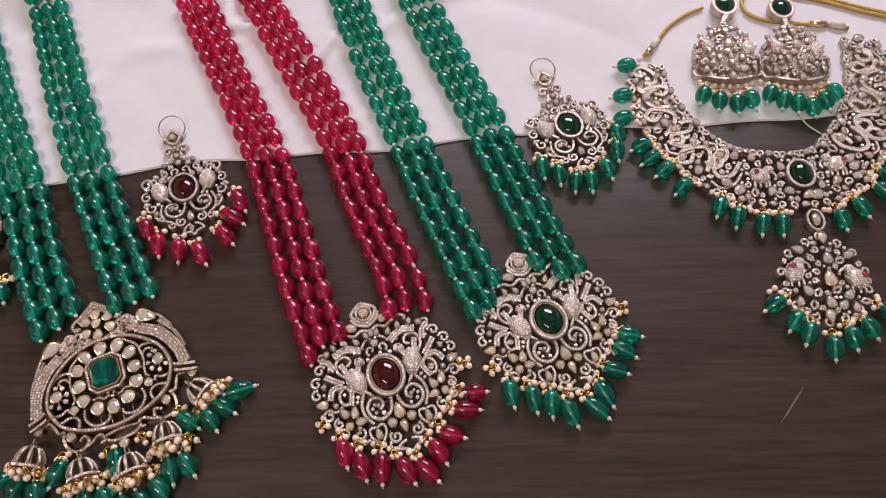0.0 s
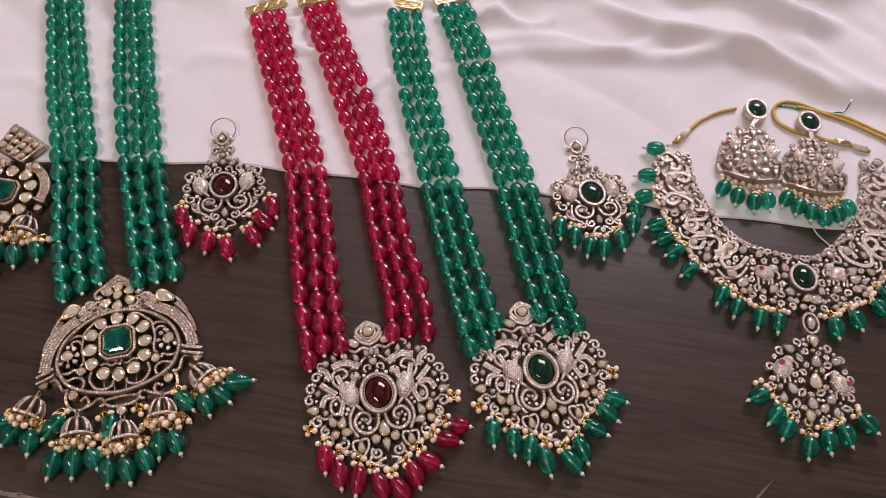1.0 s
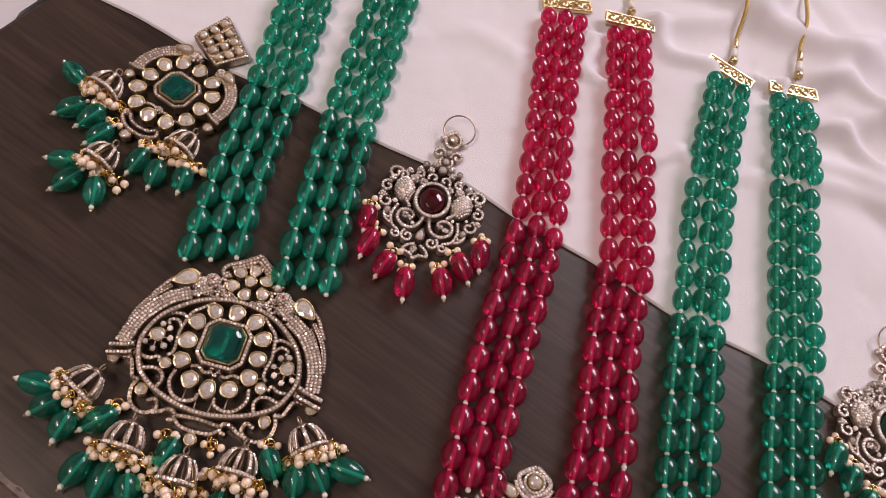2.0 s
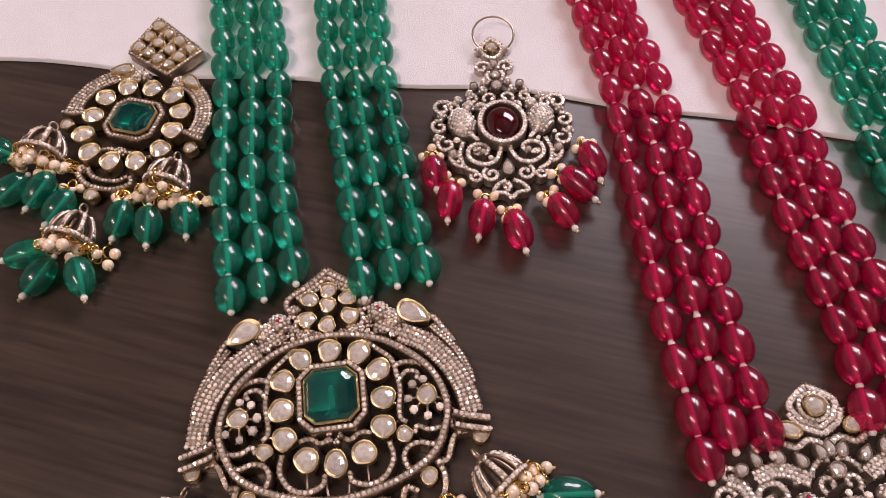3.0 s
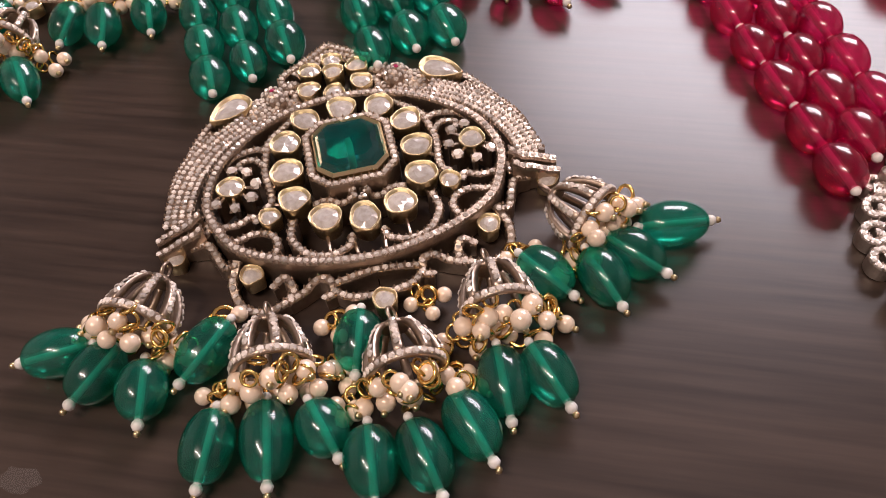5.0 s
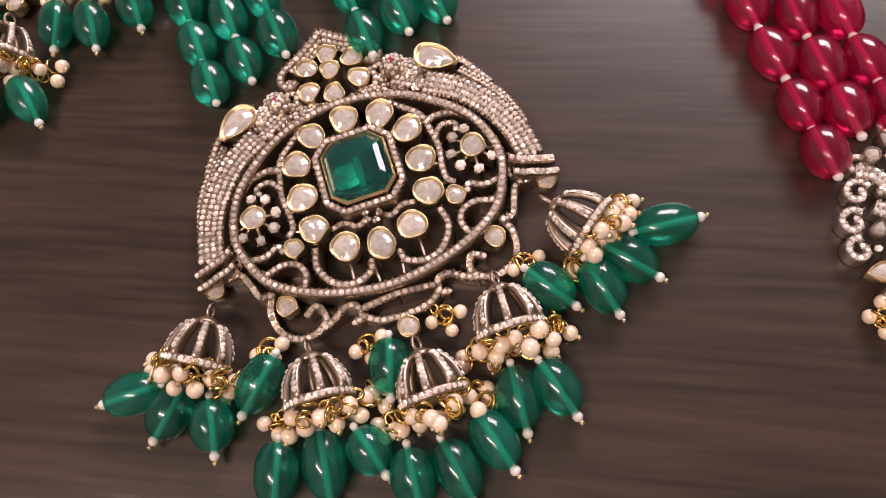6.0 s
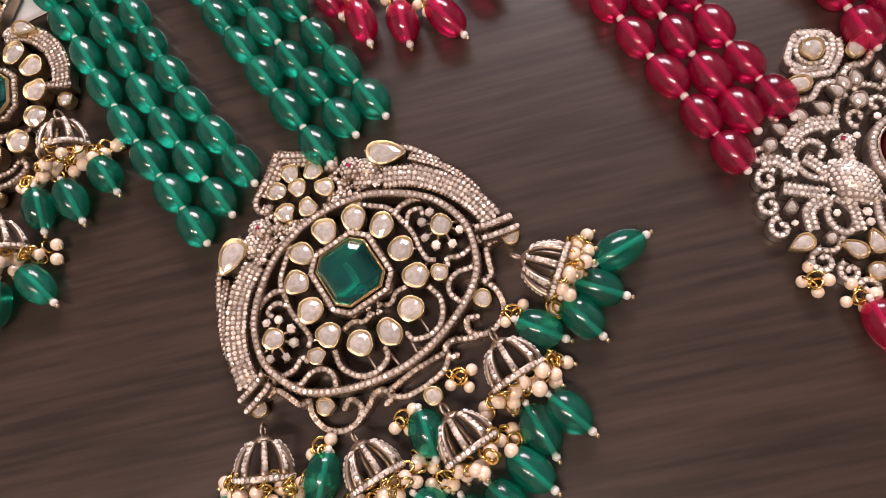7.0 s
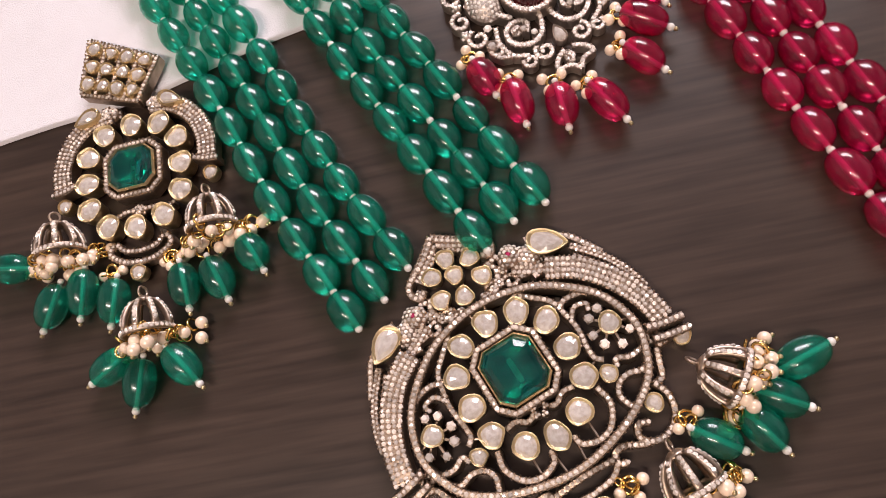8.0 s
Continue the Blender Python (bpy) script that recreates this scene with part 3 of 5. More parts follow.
SQUARE_RED = stone_mesh("ruby_chip", "round", RUBY_EYE, SILVER)


def stone(parent, x, y, w, l=None, ang=0.0, mesh=None, z=1.8, h=3.0, name="uncut_stone"):
    return placed(name, mesh or ROUND, pose(x * MM, y * MM, z * MM, 0, 0, ang) @ Matrix.Diagonal((w / 2 * MM, (l or w) / 2 * MM, h * MM, 1)), parent)


def cabochon(parent, x, y, rx, ry, gem, z=3.0, h=5.0, ang=0.0, name="cabochon"):
    bm = bmesh.new()
    prof = [(1.0, -0.15)] + [(math.cos(a), math.sin(a) ** 0.9) for a in [math.pi / 2 * i / 7 for i in range(7)]] + [(0, 1.0)]
    lathe(bm, prof, 24)
    bmesh.ops.transform(bm, matrix=Matrix.Diagonal((rx * MM, ry * MM, h * MM, 1)), verts=bm.verts)
    ob = part(name, bm, gem, parent, smooth=True)
    ob.matrix_basis = pose(x * MM, y * MM, z * MM, 0, 0, ang)
    return ob


def octagon(w, h, c):
    return [(w - c, h), (w, h - c), (w, -h + c), (w - c, -h), (-w + c, -h), (-w, -h + c), (-w, h - c), (-w + c, h)]


def ringed(w, h, c):
    """An octagon with points along its sides too, so that a smooth line keeps its corners."""
    o = octagon(w, h, c)
    return [(a[0] + (b[0] - a[0]) * u, a[1] + (b[1] - a[1]) * u) for a, b in zip(o, o[1:] + o[:1]) for u in (0.0, 0.12, 0.5, 0.88)]


def step_cut(parent, w, h, z, name="emerald"):
    """An emerald-cut stone in a gold frame."""
    bm = bmesh.new()
    rings = []
    for k, zz in ((1.0, 0.0), (1.0, 1.2), (0.86, 2.3), (0.68, 2.9)):
        rings.append([bm.verts.new((x * k * MM, y * k * MM, (z + zz) * MM)) for x, y in octagon(w, h, 2.6)])
    for a, b in zip(rings, rings[1:]):
        for i in range(8):
            bm.faces.new((a[i], b[i], b[(i + 1) % 8], a[(i + 1) % 8]))
    bm.faces.new(rings[-1][::-1])
    keel = [bm.verts.new((x * 0.08 * MM, y * 0.45 * MM, (z - 2.6) * MM)) for x, y in octagon(w, h, 2.6)]
    for i in range(8):
        bm.faces.new((rings[0][i], rings[0][(i + 1) % 8], keel[(i + 1) % 8], keel[i]))
    bm.faces.new(keel)
    bmesh.ops.recalc_face_normals(bm, faces=bm.faces)
    part(name, bm, GEM_GREEN, parent, "deep green step-cut stone")
    bm = bmesh.new()
    o, i2, top = octagon(w + 0.75, h + 0.75, 2.85), octagon(w - 0.05, h - 0.05, 2.6), octagon(w + 0.3, h + 0.3, 2.72)
    rs = [[bm.verts.new((x * MM, y * MM, zz * MM)) for x, y in q] for q, zz in ((o, z - 2.5), (o, z + 1.0), (top, z + 1.8), (i2, z + 1.3))]
    for a, b in zip(rs, rs[1:]):
        for i in range(8):
            bm.faces.new((a[i], b[i], b[(i + 1) % 8], a[(i + 1) % 8]))
    bmesh.ops.recalc_face_normals(bm, faces=bm.faces)
    bm.faces.new(rs[0])
    part("gold_frame", bm, GOLD, parent, "gold frame of the green stone")


def torus(bm, c, normal, R, r, seg=12, cs=5):
    n = Vector(normal).normalized()
    s = n.cross(Vector((0.3, 1, 0.2))).normalized()
    t = n.cross(s)
    c = Vector(c)
    rings = []
    for i in range(seg):
        a = 2 * math.pi * i / seg
        d = math.cos(a) * s + math.sin(a) * t
        rings.append([bm.verts.new((c + d * (R + r * math.cos(b)) + n * r * math.sin(b)) * MM) for b in [2 * math.pi * k / cs for k in range(cs)]])
    for i in range(seg):
        p, q = rings[i], rings[(i + 1) % seg]
        for k in range(cs):
            bm.faces.new((p[k], p[(k + 1) % cs], q[(k + 1) % cs], q[k]))


def pearl(parent, x, y, z, k=1.0):
    return placed("pearl", PEARL_BALL, Matrix.Translation((x * MM, y * MM, z * MM)) @ Matrix.Scale(k, 4), parent)


def drop(parent, mid, tip, colour, rng, z=4.7, w=0.94):
    """A hanging bead with a white seed bead and a gold pin head at its tip."""
    m, t = Vector((mid[0], mid[1], z)), Vector((tip[0], tip[1], z - 1.0))
    d = (t - m).normalized()
    half = max(4.6, min(7.0, (t - m).length - 0.6))
    placed("drop_bead", rng.choice(BEADS[colour]), along(m * MM, d) @ pose(0, 0, 0, 0, 0, rng.uniform(0, 360)) @ Matrix.Diagonal((w, w, half / 6.2, 1)), parent)
    e = m + d * (half + 0.8)
    placed("seed_bead", SEED_BALL, Matrix.Translation(e * MM), parent)
    placed("pin_head", GOLD_BALL, Matrix.Translation((e + d * 1.5) * MM), parent)
    s = m - d * (half + 0.6)
    placed("seed_bead", SEED_BALL, Matrix.Translation(s * MM) @ Matrix.Scale(0.8, 4), parent)
    bm = bmesh.new()
    tube(bm, [(s + d * 0.4) * MM, (e - d * 0.2) * MM], 0.7 * MM, 6)
    part("pin", bm, THREAD, parent, smooth=True)


def ring_cluster(parent, x, y, rng, out, n=3):
    """A gold jump ring with a few pearls round it."""
    bm = bmesh.new()
    torus(bm, (x, y, 3.4), (rng.uniform(-.4, .4), rng.uniform(-.4, .4), 1), 2.1, 0.46)
    torus(bm, (x + out[0] * 0.8 + rng.uniform(-1, 1), y + out[1] * 0.8 + rng.uniform(-1, 1), 4.2), (rng.uniform(-1, 1), rng.uniform(-1, 1), 1), 1.5, 0.4)
    torus(bm, (x + out[0] * 1.5, y + out[1] * 1.5, 2.6), (out[0] + .3, out[1], 0.3), 1.3, 0.3)
    torus(bm, (x + rng.uniform(-2, 2), y + rng.uniform(-2, 2), 3.4), (rng.uniform(-1, 1), rng.uniform(-1, 1), 0.5), 1.4, 0.3)
    part("jump_ring", bm, WIRE, parent, smooth=True)
    for i in range(n):
        a = math.atan2(out[1], out[0]) + (i - (n - 1) / 2) * 1.45
        pearl(parent, x + 3.1 * math.cos(a) + rng.uniform(-.4, .4), y + 3.1 * math.sin(a) + rng.uniform(-.4, .4), rng.uniform(2.0, 4.0), rng.uniform(0.9, 1.08))


JH_L, JH_R = 9.8, 6.7


def bell_radius(z):
    return JH_R * math.sqrt(max(0.05, 1 - (1 - z / JH_L) ** 2.0))


def to_mesh(name, bm, mat):
    me = bpy.data.meshes.new(name)
    bm.to_mesh(me)
    bm.free()
    me.materials.append(mat)
    me.polygons.foreach_set("use_smooth", [True] * len(me.polygons))
    return me


def pave_mesh(f):
    me = bpy.data.meshes.new("pave")
    me.from_pydata([tuple(p * MM) for p in f.sv], [], f.sf)
    me.materials.append(PAVE)
    return me


def jhumki_meshes():
    """The pieces of a small bell, its axis along z from the loop to the rim: rim, rib, crown with its loop, pave and a wire loop."""
    f = Filigree(5)
    rim = bmesh.new()
    lathe(rim, [((JH_R + r) * MM, (JH_L + z) * MM) for r, z in ((-0.5, -0.8), (0.4, -0.9), (0.6, -0.6), (0.6, 0.5), (0.4, 0.8), (-0.4, 0.8), (-0.5, -0.8))], 32)
    for k in range(32):
        a = 2 * math.pi * k / 32
        f.diamond((JH_R + 0.55) * math.cos(a), (JH_R + 0.55) * math.sin(a), JH_L, 0.74, (math.cos(a), math.sin(a), 0.1))
        if k % 4 == 0:
            z = 1.5
            while z < JH_L - 1.4:
                r = bell_radius(z) + 0.5
                b = a + math.pi / 8
                f.diamond(r * math.cos(b), r * math.sin(b), z, 0.78, (math.cos(b), math.sin(b), -1.3 * (1 - z / JH_L)))
                z += 1.15
    rib = bmesh.new()
    rows = []
    for i in range(9):
        z = 0.8 + (JH_L - 1.4) * i / 8
        r, w = bell_radius(z), 0.7 + 0.2 * i / 8
        rows.append([rib.verts.new(Vector((r + dr, q * w, z)) * MM) for dr, q in ((-0.9, -1), (0.3, -1), (0.55, -0.7), (0.55, 0.7), (0.3, 1), (-0.9, 1))])
    for a, b in zip(rows, rows[1:]):
        for k in range(6):
            rib.faces.new((a[k], a[(k + 1) % 6], b[(k + 1) % 6], b[k]))
    rib.faces.new(rows[0][::-1])
    rib.faces.new(rows[-1])
    crown = bmesh.new()
    lathe(crown, [(0, -0.4 * MM), (1.2 * MM, -0.3 * MM), (2.4 * MM, 0.4 * MM), (2.9 * MM, 1.2 * MM), (2.3 * MM, 1.6 * MM), (0, 1.4 * MM)], 14)
    torus(crown, (0, 0, -1.6), (1, 0, 0), 1.5, 0.42, 12, 5)
    wire = bmesh.new()
    torus(wire, (0, 0, 0), (0, 0, 1), 1.55, 0.36, 11, 5)
    return to_mesh("rim", rim, SILVER), to_mesh("rib", rib, SILVER), to_mesh("crown", crown, SILVER), pave_mesh(f), to_mesh("wire_loop", wire, WIRE)


J_RIM, J_RIB, J_CROWN, J_PAVE, WIRE_LOOP = jhumki_meshes()


def jhumki(parent, top, bottom, seed, k=1.0):
    """A bell cage that lies on its side, with a spill of pearls and wire loops at its mouth."""
    rng = random.Random(seed)
    t, b = Vector((*top, 0)), Vector((*bottom, 0))
    d = (b - t).normalized()
    height = (JH_R + 1.0) * k
    cage = placed("jhumki", J_RIM, along(Vector((t.x, t.y, height)) * MM, (d.x, d.y, -0.06)) @ pose(0, 0, 0, 0, 0, rng.uniform(0, 45)) @ Matrix.Scale(k, 4), parent, "small domed bell cage set with diamonds")
    placed("crown", J_CROWN, Matrix(), cage)
    for i in range(8):
        placed("rib", J_RIB, pose(0, 0, 0, 0, 0, 22.5 + 45 * i), cage)
    tagged(placed("pave", J_PAVE, Matrix(), cage), kind="stuff")
    back = cage.matrix_basis.inverted()
    side = Vector((-d.y, d.x, 0))
    end = t + d * JH_L * k

    def spill(u, high):
        # at the mouth: forward less and lower towards the sides
        return end + side * u + d * (rng.uniform(2.0, 6.2) - 0.012 * u * u) + Vector((0, 0, high))
    spots = []
    for i in range(17):
        for _ in range(14):
            u = rng.uniform(-13.5, 13.5)
            top_z = 2.2 + 10.0 * max(0.0, 1 - (abs(u) / 11.0) ** 2)
            q = spill(u, rng.uniform(2.1, top_z) if i % 2 else top_z * rng.uniform(0.7, 1.0) + 0.3)
            if all((q - o).length > 3.7 for o in spots):
                break
        spots.append(q)
        s = rng.uniform(1.02, 1.22)
        q.z = max(q.z, 1.65 * s + 0.1)
        placed("pearl", PEARL_BALL, back @ (Matrix.Translation(q * MM) @ Matrix.Scale(s, 4)), cage)
        out = (d + side * u * 0.08 + Vector((0, 0, rng.uniform(-.2, .6)))).normalized()
        if rng.random() < 0.7:
            placed("pin_head", GOLD_BALL, back @ Matrix.Translation((q + out * 2.1) * MM), cage)
    for i in range(30):
        u = rng.uniform(-11.0, 11.0)
        q = spill(u, rng.uniform(2.0, 3.4 + 10.5 * max(0.0, 1 - (u / 11.0) ** 2))) - d * rng.uniform(0.2, 2.4)
        placed("wire_loop", WIRE_LOOP, back @ (Matrix.Translation(q * MM) @ Vector((rng.uniform(-1, 1), rng.uniform(-1, 1), rng.uniform(-1, 1))).to_track_quat("Z", "Y").to_matrix().to_4x4() @ Matrix.Scale(rng.uniform(0.85, 1.2), 4)), cage)
    return cage


def clasp(parent, x, y, ang, cord):
    """A gold clasp plate with raised leaf work, in world metres, and the cord that leaves it."""
    w, h = 28.0, 8.0
    holder = placed("clasp", bpy.data.meshes.new("clasp"), Matrix(), parent, "pierced gold clasp plate")
    bm = bmesh.new()
    add_box(bm, (-w / 2 * MM, -h / 2 * MM, 0), (w / 2 * MM, h / 2 * MM, 1.6 * MM), 0.4 * MM)
    for yy in (-h / 2 + 0.5, h / 2 - 0.5):
        tube(bm, [(-w / 2 * MM, yy * MM, 1.8 * MM), (w / 2 * MM, yy * MM, 1.8 * MM)], 0.5 * MM, 6)
    for xx in (-w / 2 + 0.5, w / 2 - 0.5):
        tube(bm, [(xx * MM, -h / 2 * MM, 1.8 * MM), (xx * MM, h / 2 * MM, 1.8 * MM)], 0.5 * MM, 6)
    rng = random.Random(int(x * 1e4))
    for i in range(6):
        cx = -w / 2 + 3 + i * 4.4
        pts = curl(cx, 0.0, 2.6, 90 * (i % 2) * 2 + 90, 1.1 if i % 2 else -1.1, 0.2, 12)
        tube(bm, [(px * MM, py * MM, 2.0 * MM) for px, py in pts], 0.45 * MM, 5)
        torus(bm, (cx + 2.2, rng.choice((-1.7, 1.7)), 1.9), (0, 0, 1), 0.8, 0.35, 8, 5)
    bm.to_mesh(holder.data)
    bm.free()
    holder.data.materials.append(GOLD)
    z = cloth_height(x, y) + 0.0012
    holder.matrix_basis = pose(x, y, z, 0, 0, ang)
    if cord:
        pts = spline([(px, py, cloth_height(px, py) + 0.0025) for px, py in cord], 0.002)
        part("cord", tube(bmesh.new(), pts, 0.0011, 7), CORD, parent, "twisted gold cord", smooth=True)
        d = (pts[3] - pts[0]).normalized()
        for k, (r, ln, mat, nm) in enumerate(((2.6, 3.6, GOLD, "cord_bead"), (1.9, 7.0, IVORY, "cord_wrap"), (1.6, 7.0, GOLD, "cord_wrap"))):
            c = pts[0] + d * (0.002 + (0, 0.0065, 0.0145)[k])
            bm = lathe(bmesh.new(), [(0, -ln / 2 * MM), (r * 0.8 * MM, -ln / 2 * MM), (r * MM, -ln / 4 * MM), (r * MM, ln / 4 * MM), (r * 0.7 * MM, ln / 2 * MM), (0, ln / 2 * MM)], 12)
            ob = part(nm, bm, mat, parent, smooth=True)
            ob.matrix_basis = along(c + Vector((0, 0, 0.001)), d)


# ---- the openwork designs ----
def fill(f, inside, x0, x1, y0, y1, keep, r=2.7, spots=0.0):
    """Scrolls, leaves, stones and knops packed inside an outline, the large ones first, each as large as the gap allows."""
    for a, b, c in keep:
        f.mark(a, b, c)
    for least, pitch in ((0.8 * r, 1.7), (0.5 * r, 1.4), (1.0, 1.2)):
        spot = [(x0 + pitch * i, y0 + pitch * j) for i in range(int((x1 - x0) / pitch) + 1) for j in range(int((y1 - y0) / pitch) + 1)]
        f.rng.shuffle(spot)
        for px, py in spot:
            q = min(r, f.room(px, py) - 0.35)
            if q < least or not inside(px, py):
                continue
            t, a0 = f.rng.random(), f.rng.uniform(0, 360)
            c, s = math.cos(radians(a0)), math.sin(radians(a0))
            if q < 1.3:
                f.band([(px - 0.6 * q * c, py - 0.6 * q * s), (px, py), (px + 0.6 * q * c, py + 0.6 * q * s)], w=1.3 * q, h=1.8, gems=False)
                f.diamond(px, py, 3.7 + f.zf(px, py), q)
            elif t < spots:
                f.spots.append((px, py, 1.9 * q, a0))
                f.mark(px, py, q)
            elif t < 0.72 and q > 1.9:
                f.band(curl(px, py, q - 0.6, a0, f.rng.choice((-1.15, 1.15)), 0.3, 12), w=1.5)
            else:
                f.band([(px - q * c, py - q * s), (px - 0.5 * q * s, py + 0.5 * q * c), (px + q * c, py + q * s)], w=1.9, rows=2, taper=True, h=2.8)
                f.band([(px - q * c, py - q * s), (px + 0.6 * q * s, py - 0.6 * q * c), (px + q * c, py + q * s)], w=1.5)


def crescent_pendant(parent, scale_seed=1):
    """The wide green-stone pendant: oval lattice, two peacocks with swept tails, twelve uncut stones round the gem."""
    def ease(a, b, x):
        t = min(1.0, max(0.0, (x - a) / (b - a)))
        return t * t * (3 - 2 * t)

    def rise(x, y):
        # the oval lattice stands proud, the tails and shoulders fall away
        e = (x / 31.0) ** 2 + ((y + 4.0) / 23.5) ** 2
        return 3.0 - 3.3 * ease(0.95, 1.4, e) - 2.0 * ease(1.4, 1.95, e) * ease(14.0, 30.0, abs(x))
    f = Filigree(scale_seed, rise, 1.5, 4.2)
    oval = [(0, 19.2), (12.8, 16.8), (22, 11), (28.2, 4), (30.9, -5), (29.5, -12), (25, -19), (14, -24.9), (0, -27.4)]
    f.band(oval + flip(oval[1:-1])[::-1], w=2.0, z=2.4, h=2.6, closed=True)
    f.band(ringed(8.7, 9.1, 3.3), w=1.7, z=3.6, h=3.4, closed=True)
    # scroll beside the gem, arch and leaves round each rosette
    f.both([(9.6, 17.0), (13.6, 13.4), (16.9, 10.0), (18.1, 5.0), (18.6, 0.6), (17.9, -4.6), (18.0, -7.6), (19.8, -9.2)], w=1.6)
    f.both([(17.6, 7.6), (20.4, 8.6), (25.0, 7.4), (28.4, 3.6)], w=1.6)
    f.both([(18.4, 3.2), (20.8, 5.6), (23.8, 5.0), (23.4, 3.0)], w=1.5)
    f.both([(29.8, -11.4), (25.4, -11.8), (22.3, -10.4), (21.4, -12.2)], w=1.6)
    f.both([(29.0, -14.0), (26.0, -15.9), (22.4, -15.0), (19.2, -15.9), (17.8, -18.6), (18.8, -22.0)], w=1.6)
    # the two loops under the gem
    f.both([(14.3, -13.6), (15.0, -18.4), (12.2, -22.9), (8.0, -24.3), (4.0, -22.9), (3.2, -20.4)], w=1.7)
    f.both([(1.4, -10.8), (4.0, -11.8), (6.8, -10.2), (9.8, -10.6)], w=1.6)
    for a in range(5):
        f.dome(1.6 * math.cos(a * 1.257), -10.8 + 1.6 * math.sin(a * 1.257), 1.1, 1.1, 0, 3.2, 2.4, 1.0)
    for s in (1, -1):
        for x, y in ((25.2, 2.2), (22.1, 1.0), (20.6, -2.9), (21.7, -6.3), (25.3, -8.4), (29.0, -6.4)):
            z = 4.6 + rise(x, y)
            f.diamond(s * x, y, z + 0.6, 1.35)
            f.band([(s * x, y), (s * (x + 25.8) / 2, (y - 2.4) / 2), (s * 25.8, -2.4)], w=0.7, z=2.6, h=1.8, gems=False)
            for k in range(4):
                f.prong(Vector((s * x + 1.15 * math.cos(0.8 + k * 1.571), y + 1.15 * math.sin(0.8 + k * 1.571), 0)), z + 0.5)
    # lower border
    f.both([(35.4, -12.8), (32.2, -13.4), (30.6, -16.4), (29.2, -19.6), (26.4, -20.2)], w=1.7, z=2.0)
    f.both([(26.4, -19.8), (27.9, -23.5), (27.1, -28), (23.6, -31), (19.2, -31.3), (16.4, -28.9), (17.6, -26.0), (20.4, -26.8)], w=1.8, z=2.0)
    f.both([(17.8, -31.0), (14.8, -29.7), (11.8, -28.3), (9.2, -28.8), (8.8, -31.2), (10.8, -31.8)], w=1.8, z=2.0)
    f.both([(8.4, -29.6), (4.6, -29.4), (0, -29.2)], w=1.6, z=2.0)
    f.both([(9.0, -30.6), (5.6, -33.0), (0, -33.8)], w=1.7, z=2.0)
    f.both(curl(32.5, -10.8, 2.4, -60, 1.0), w=1.3)
    # crest
    f.both([(0, 43.4), (4, 40.2), (8, 37.4), (11.4, 35.2), (12.6, 32.6), (11.0, 30.3), (8.6, 31.6)], w=2.0, z=2.0)
    f.both([(0, 40.6), (3.2, 38.4), (6.2, 36.4), (8.6, 34.4)], w=1.8, z=2.2)
    f.both([(8.8, 29.0), (10, 26), (8.6, 22.8), (5, 20.8), (2.6, 20.0)], w=1.7)
    f.band([(0, 38.6), (0, 37.2), (0, 36.4)], w=2.2, z=2.2)
    f.both([(1.8, 40.0), (5.2, 37.4), (9.4, 34.6)], w=4.2, z=1.8, h=2.2, rows=3)
    for s in (1, -1):
        for x, y, r in ((8.8, 22.6, 2.0), (11.2, 24.8, 1.7), (6.4, 20.9, 1.5), (3.6, 21.0, 1.3), (10.6, 31.4, 1.5)):
            f.dome(s * x, y, r, r, 0, 2.0, 2.4, 1.05)
        f.band([(s * 13.4, 23.4), (s * 18, 20.4), (s * 23, 18.0)], w=2.8, rows=2, z=2.2)
        f.band([(s * 20.6, 28.4), (s * 24.4, 28.0), (s * 28.6, 25.4)], w=1.8, z=2.2)
        f.band([(s * 28.8, 18.2), (s * 31.6, 14.2), (s * 35.2, 8.4)], w=1.7, z=2.2)
    f.both([(0.6, 42.0), (4.2, 39.2), (8.0, 36.8)], w=1.6, z=2.6)
    f.both([(9.8, 28.2), (11.6, 29.0), (12.4, 27.2)], w=1.6)
    f.both(curl(6.6, 21.6, 2.2, 60, 1.1), w=1.3)
    f.both(curl(11.6, 20.6, 2.4, 120, -1.1), w=1.3)
    # peacocks and their tails
    for s in (1, -1):
        f.dome(s * 14.6, 26.6, 3.6, 3.2, s * 30, 3.2, 4.0)
        f.dome(s * 18.6, 24.2, 4.2, 3.4, -s * 40, 2.8, 3.6)
        f.band([(s * 15.2, 24.4), (s * 13.2, 21.6), (s * 15.6, 20.4), (s * 18.6, 20.8)], w=1.6)
        f.band([(s * 17.2, 18.6), (s * 21.2, 18.9), (s * 24.6, 16.6)], w=1.8)
        f.band([(s * 20.6, 18.4), (s * 27.4, 14.0), (s * 32.8, 7.2), (s * 36.2, -0.4), (s * 37.6, -8.2)], w=6.0, z=2.6, h=3.8, rows=4)
        f.band([(s * 29.6, 20.6), (s * 34.6, 14.0), (s * 37.6, 7.6), (s * 39.0, 1.0)], w=2.0, z=2.0, h=3.6, rows=2)
        f.band([(s * 26.0, 26.4), (s * 30.6, 23.2), (s * 33.4, 18.6), (s * 35.6, 14.6)], w=1.8, z=2.0, h=3.2)
        f.band([(s * 32.2, -8.4), (s * 37.2, -9.4), (s * 42.2, -10.0)], w=2.0, z=3.0, h=4.0)
        f.band([(s * 32.2, -11.6), (s * 37.2, -12.6), (s * 42.0, -13.2)], w=1.9, z=3.0, h=4.0)
    frame_ob = f.done("pendant", parent, "oxidised openwork pendant set with diamonds and uncut stones")
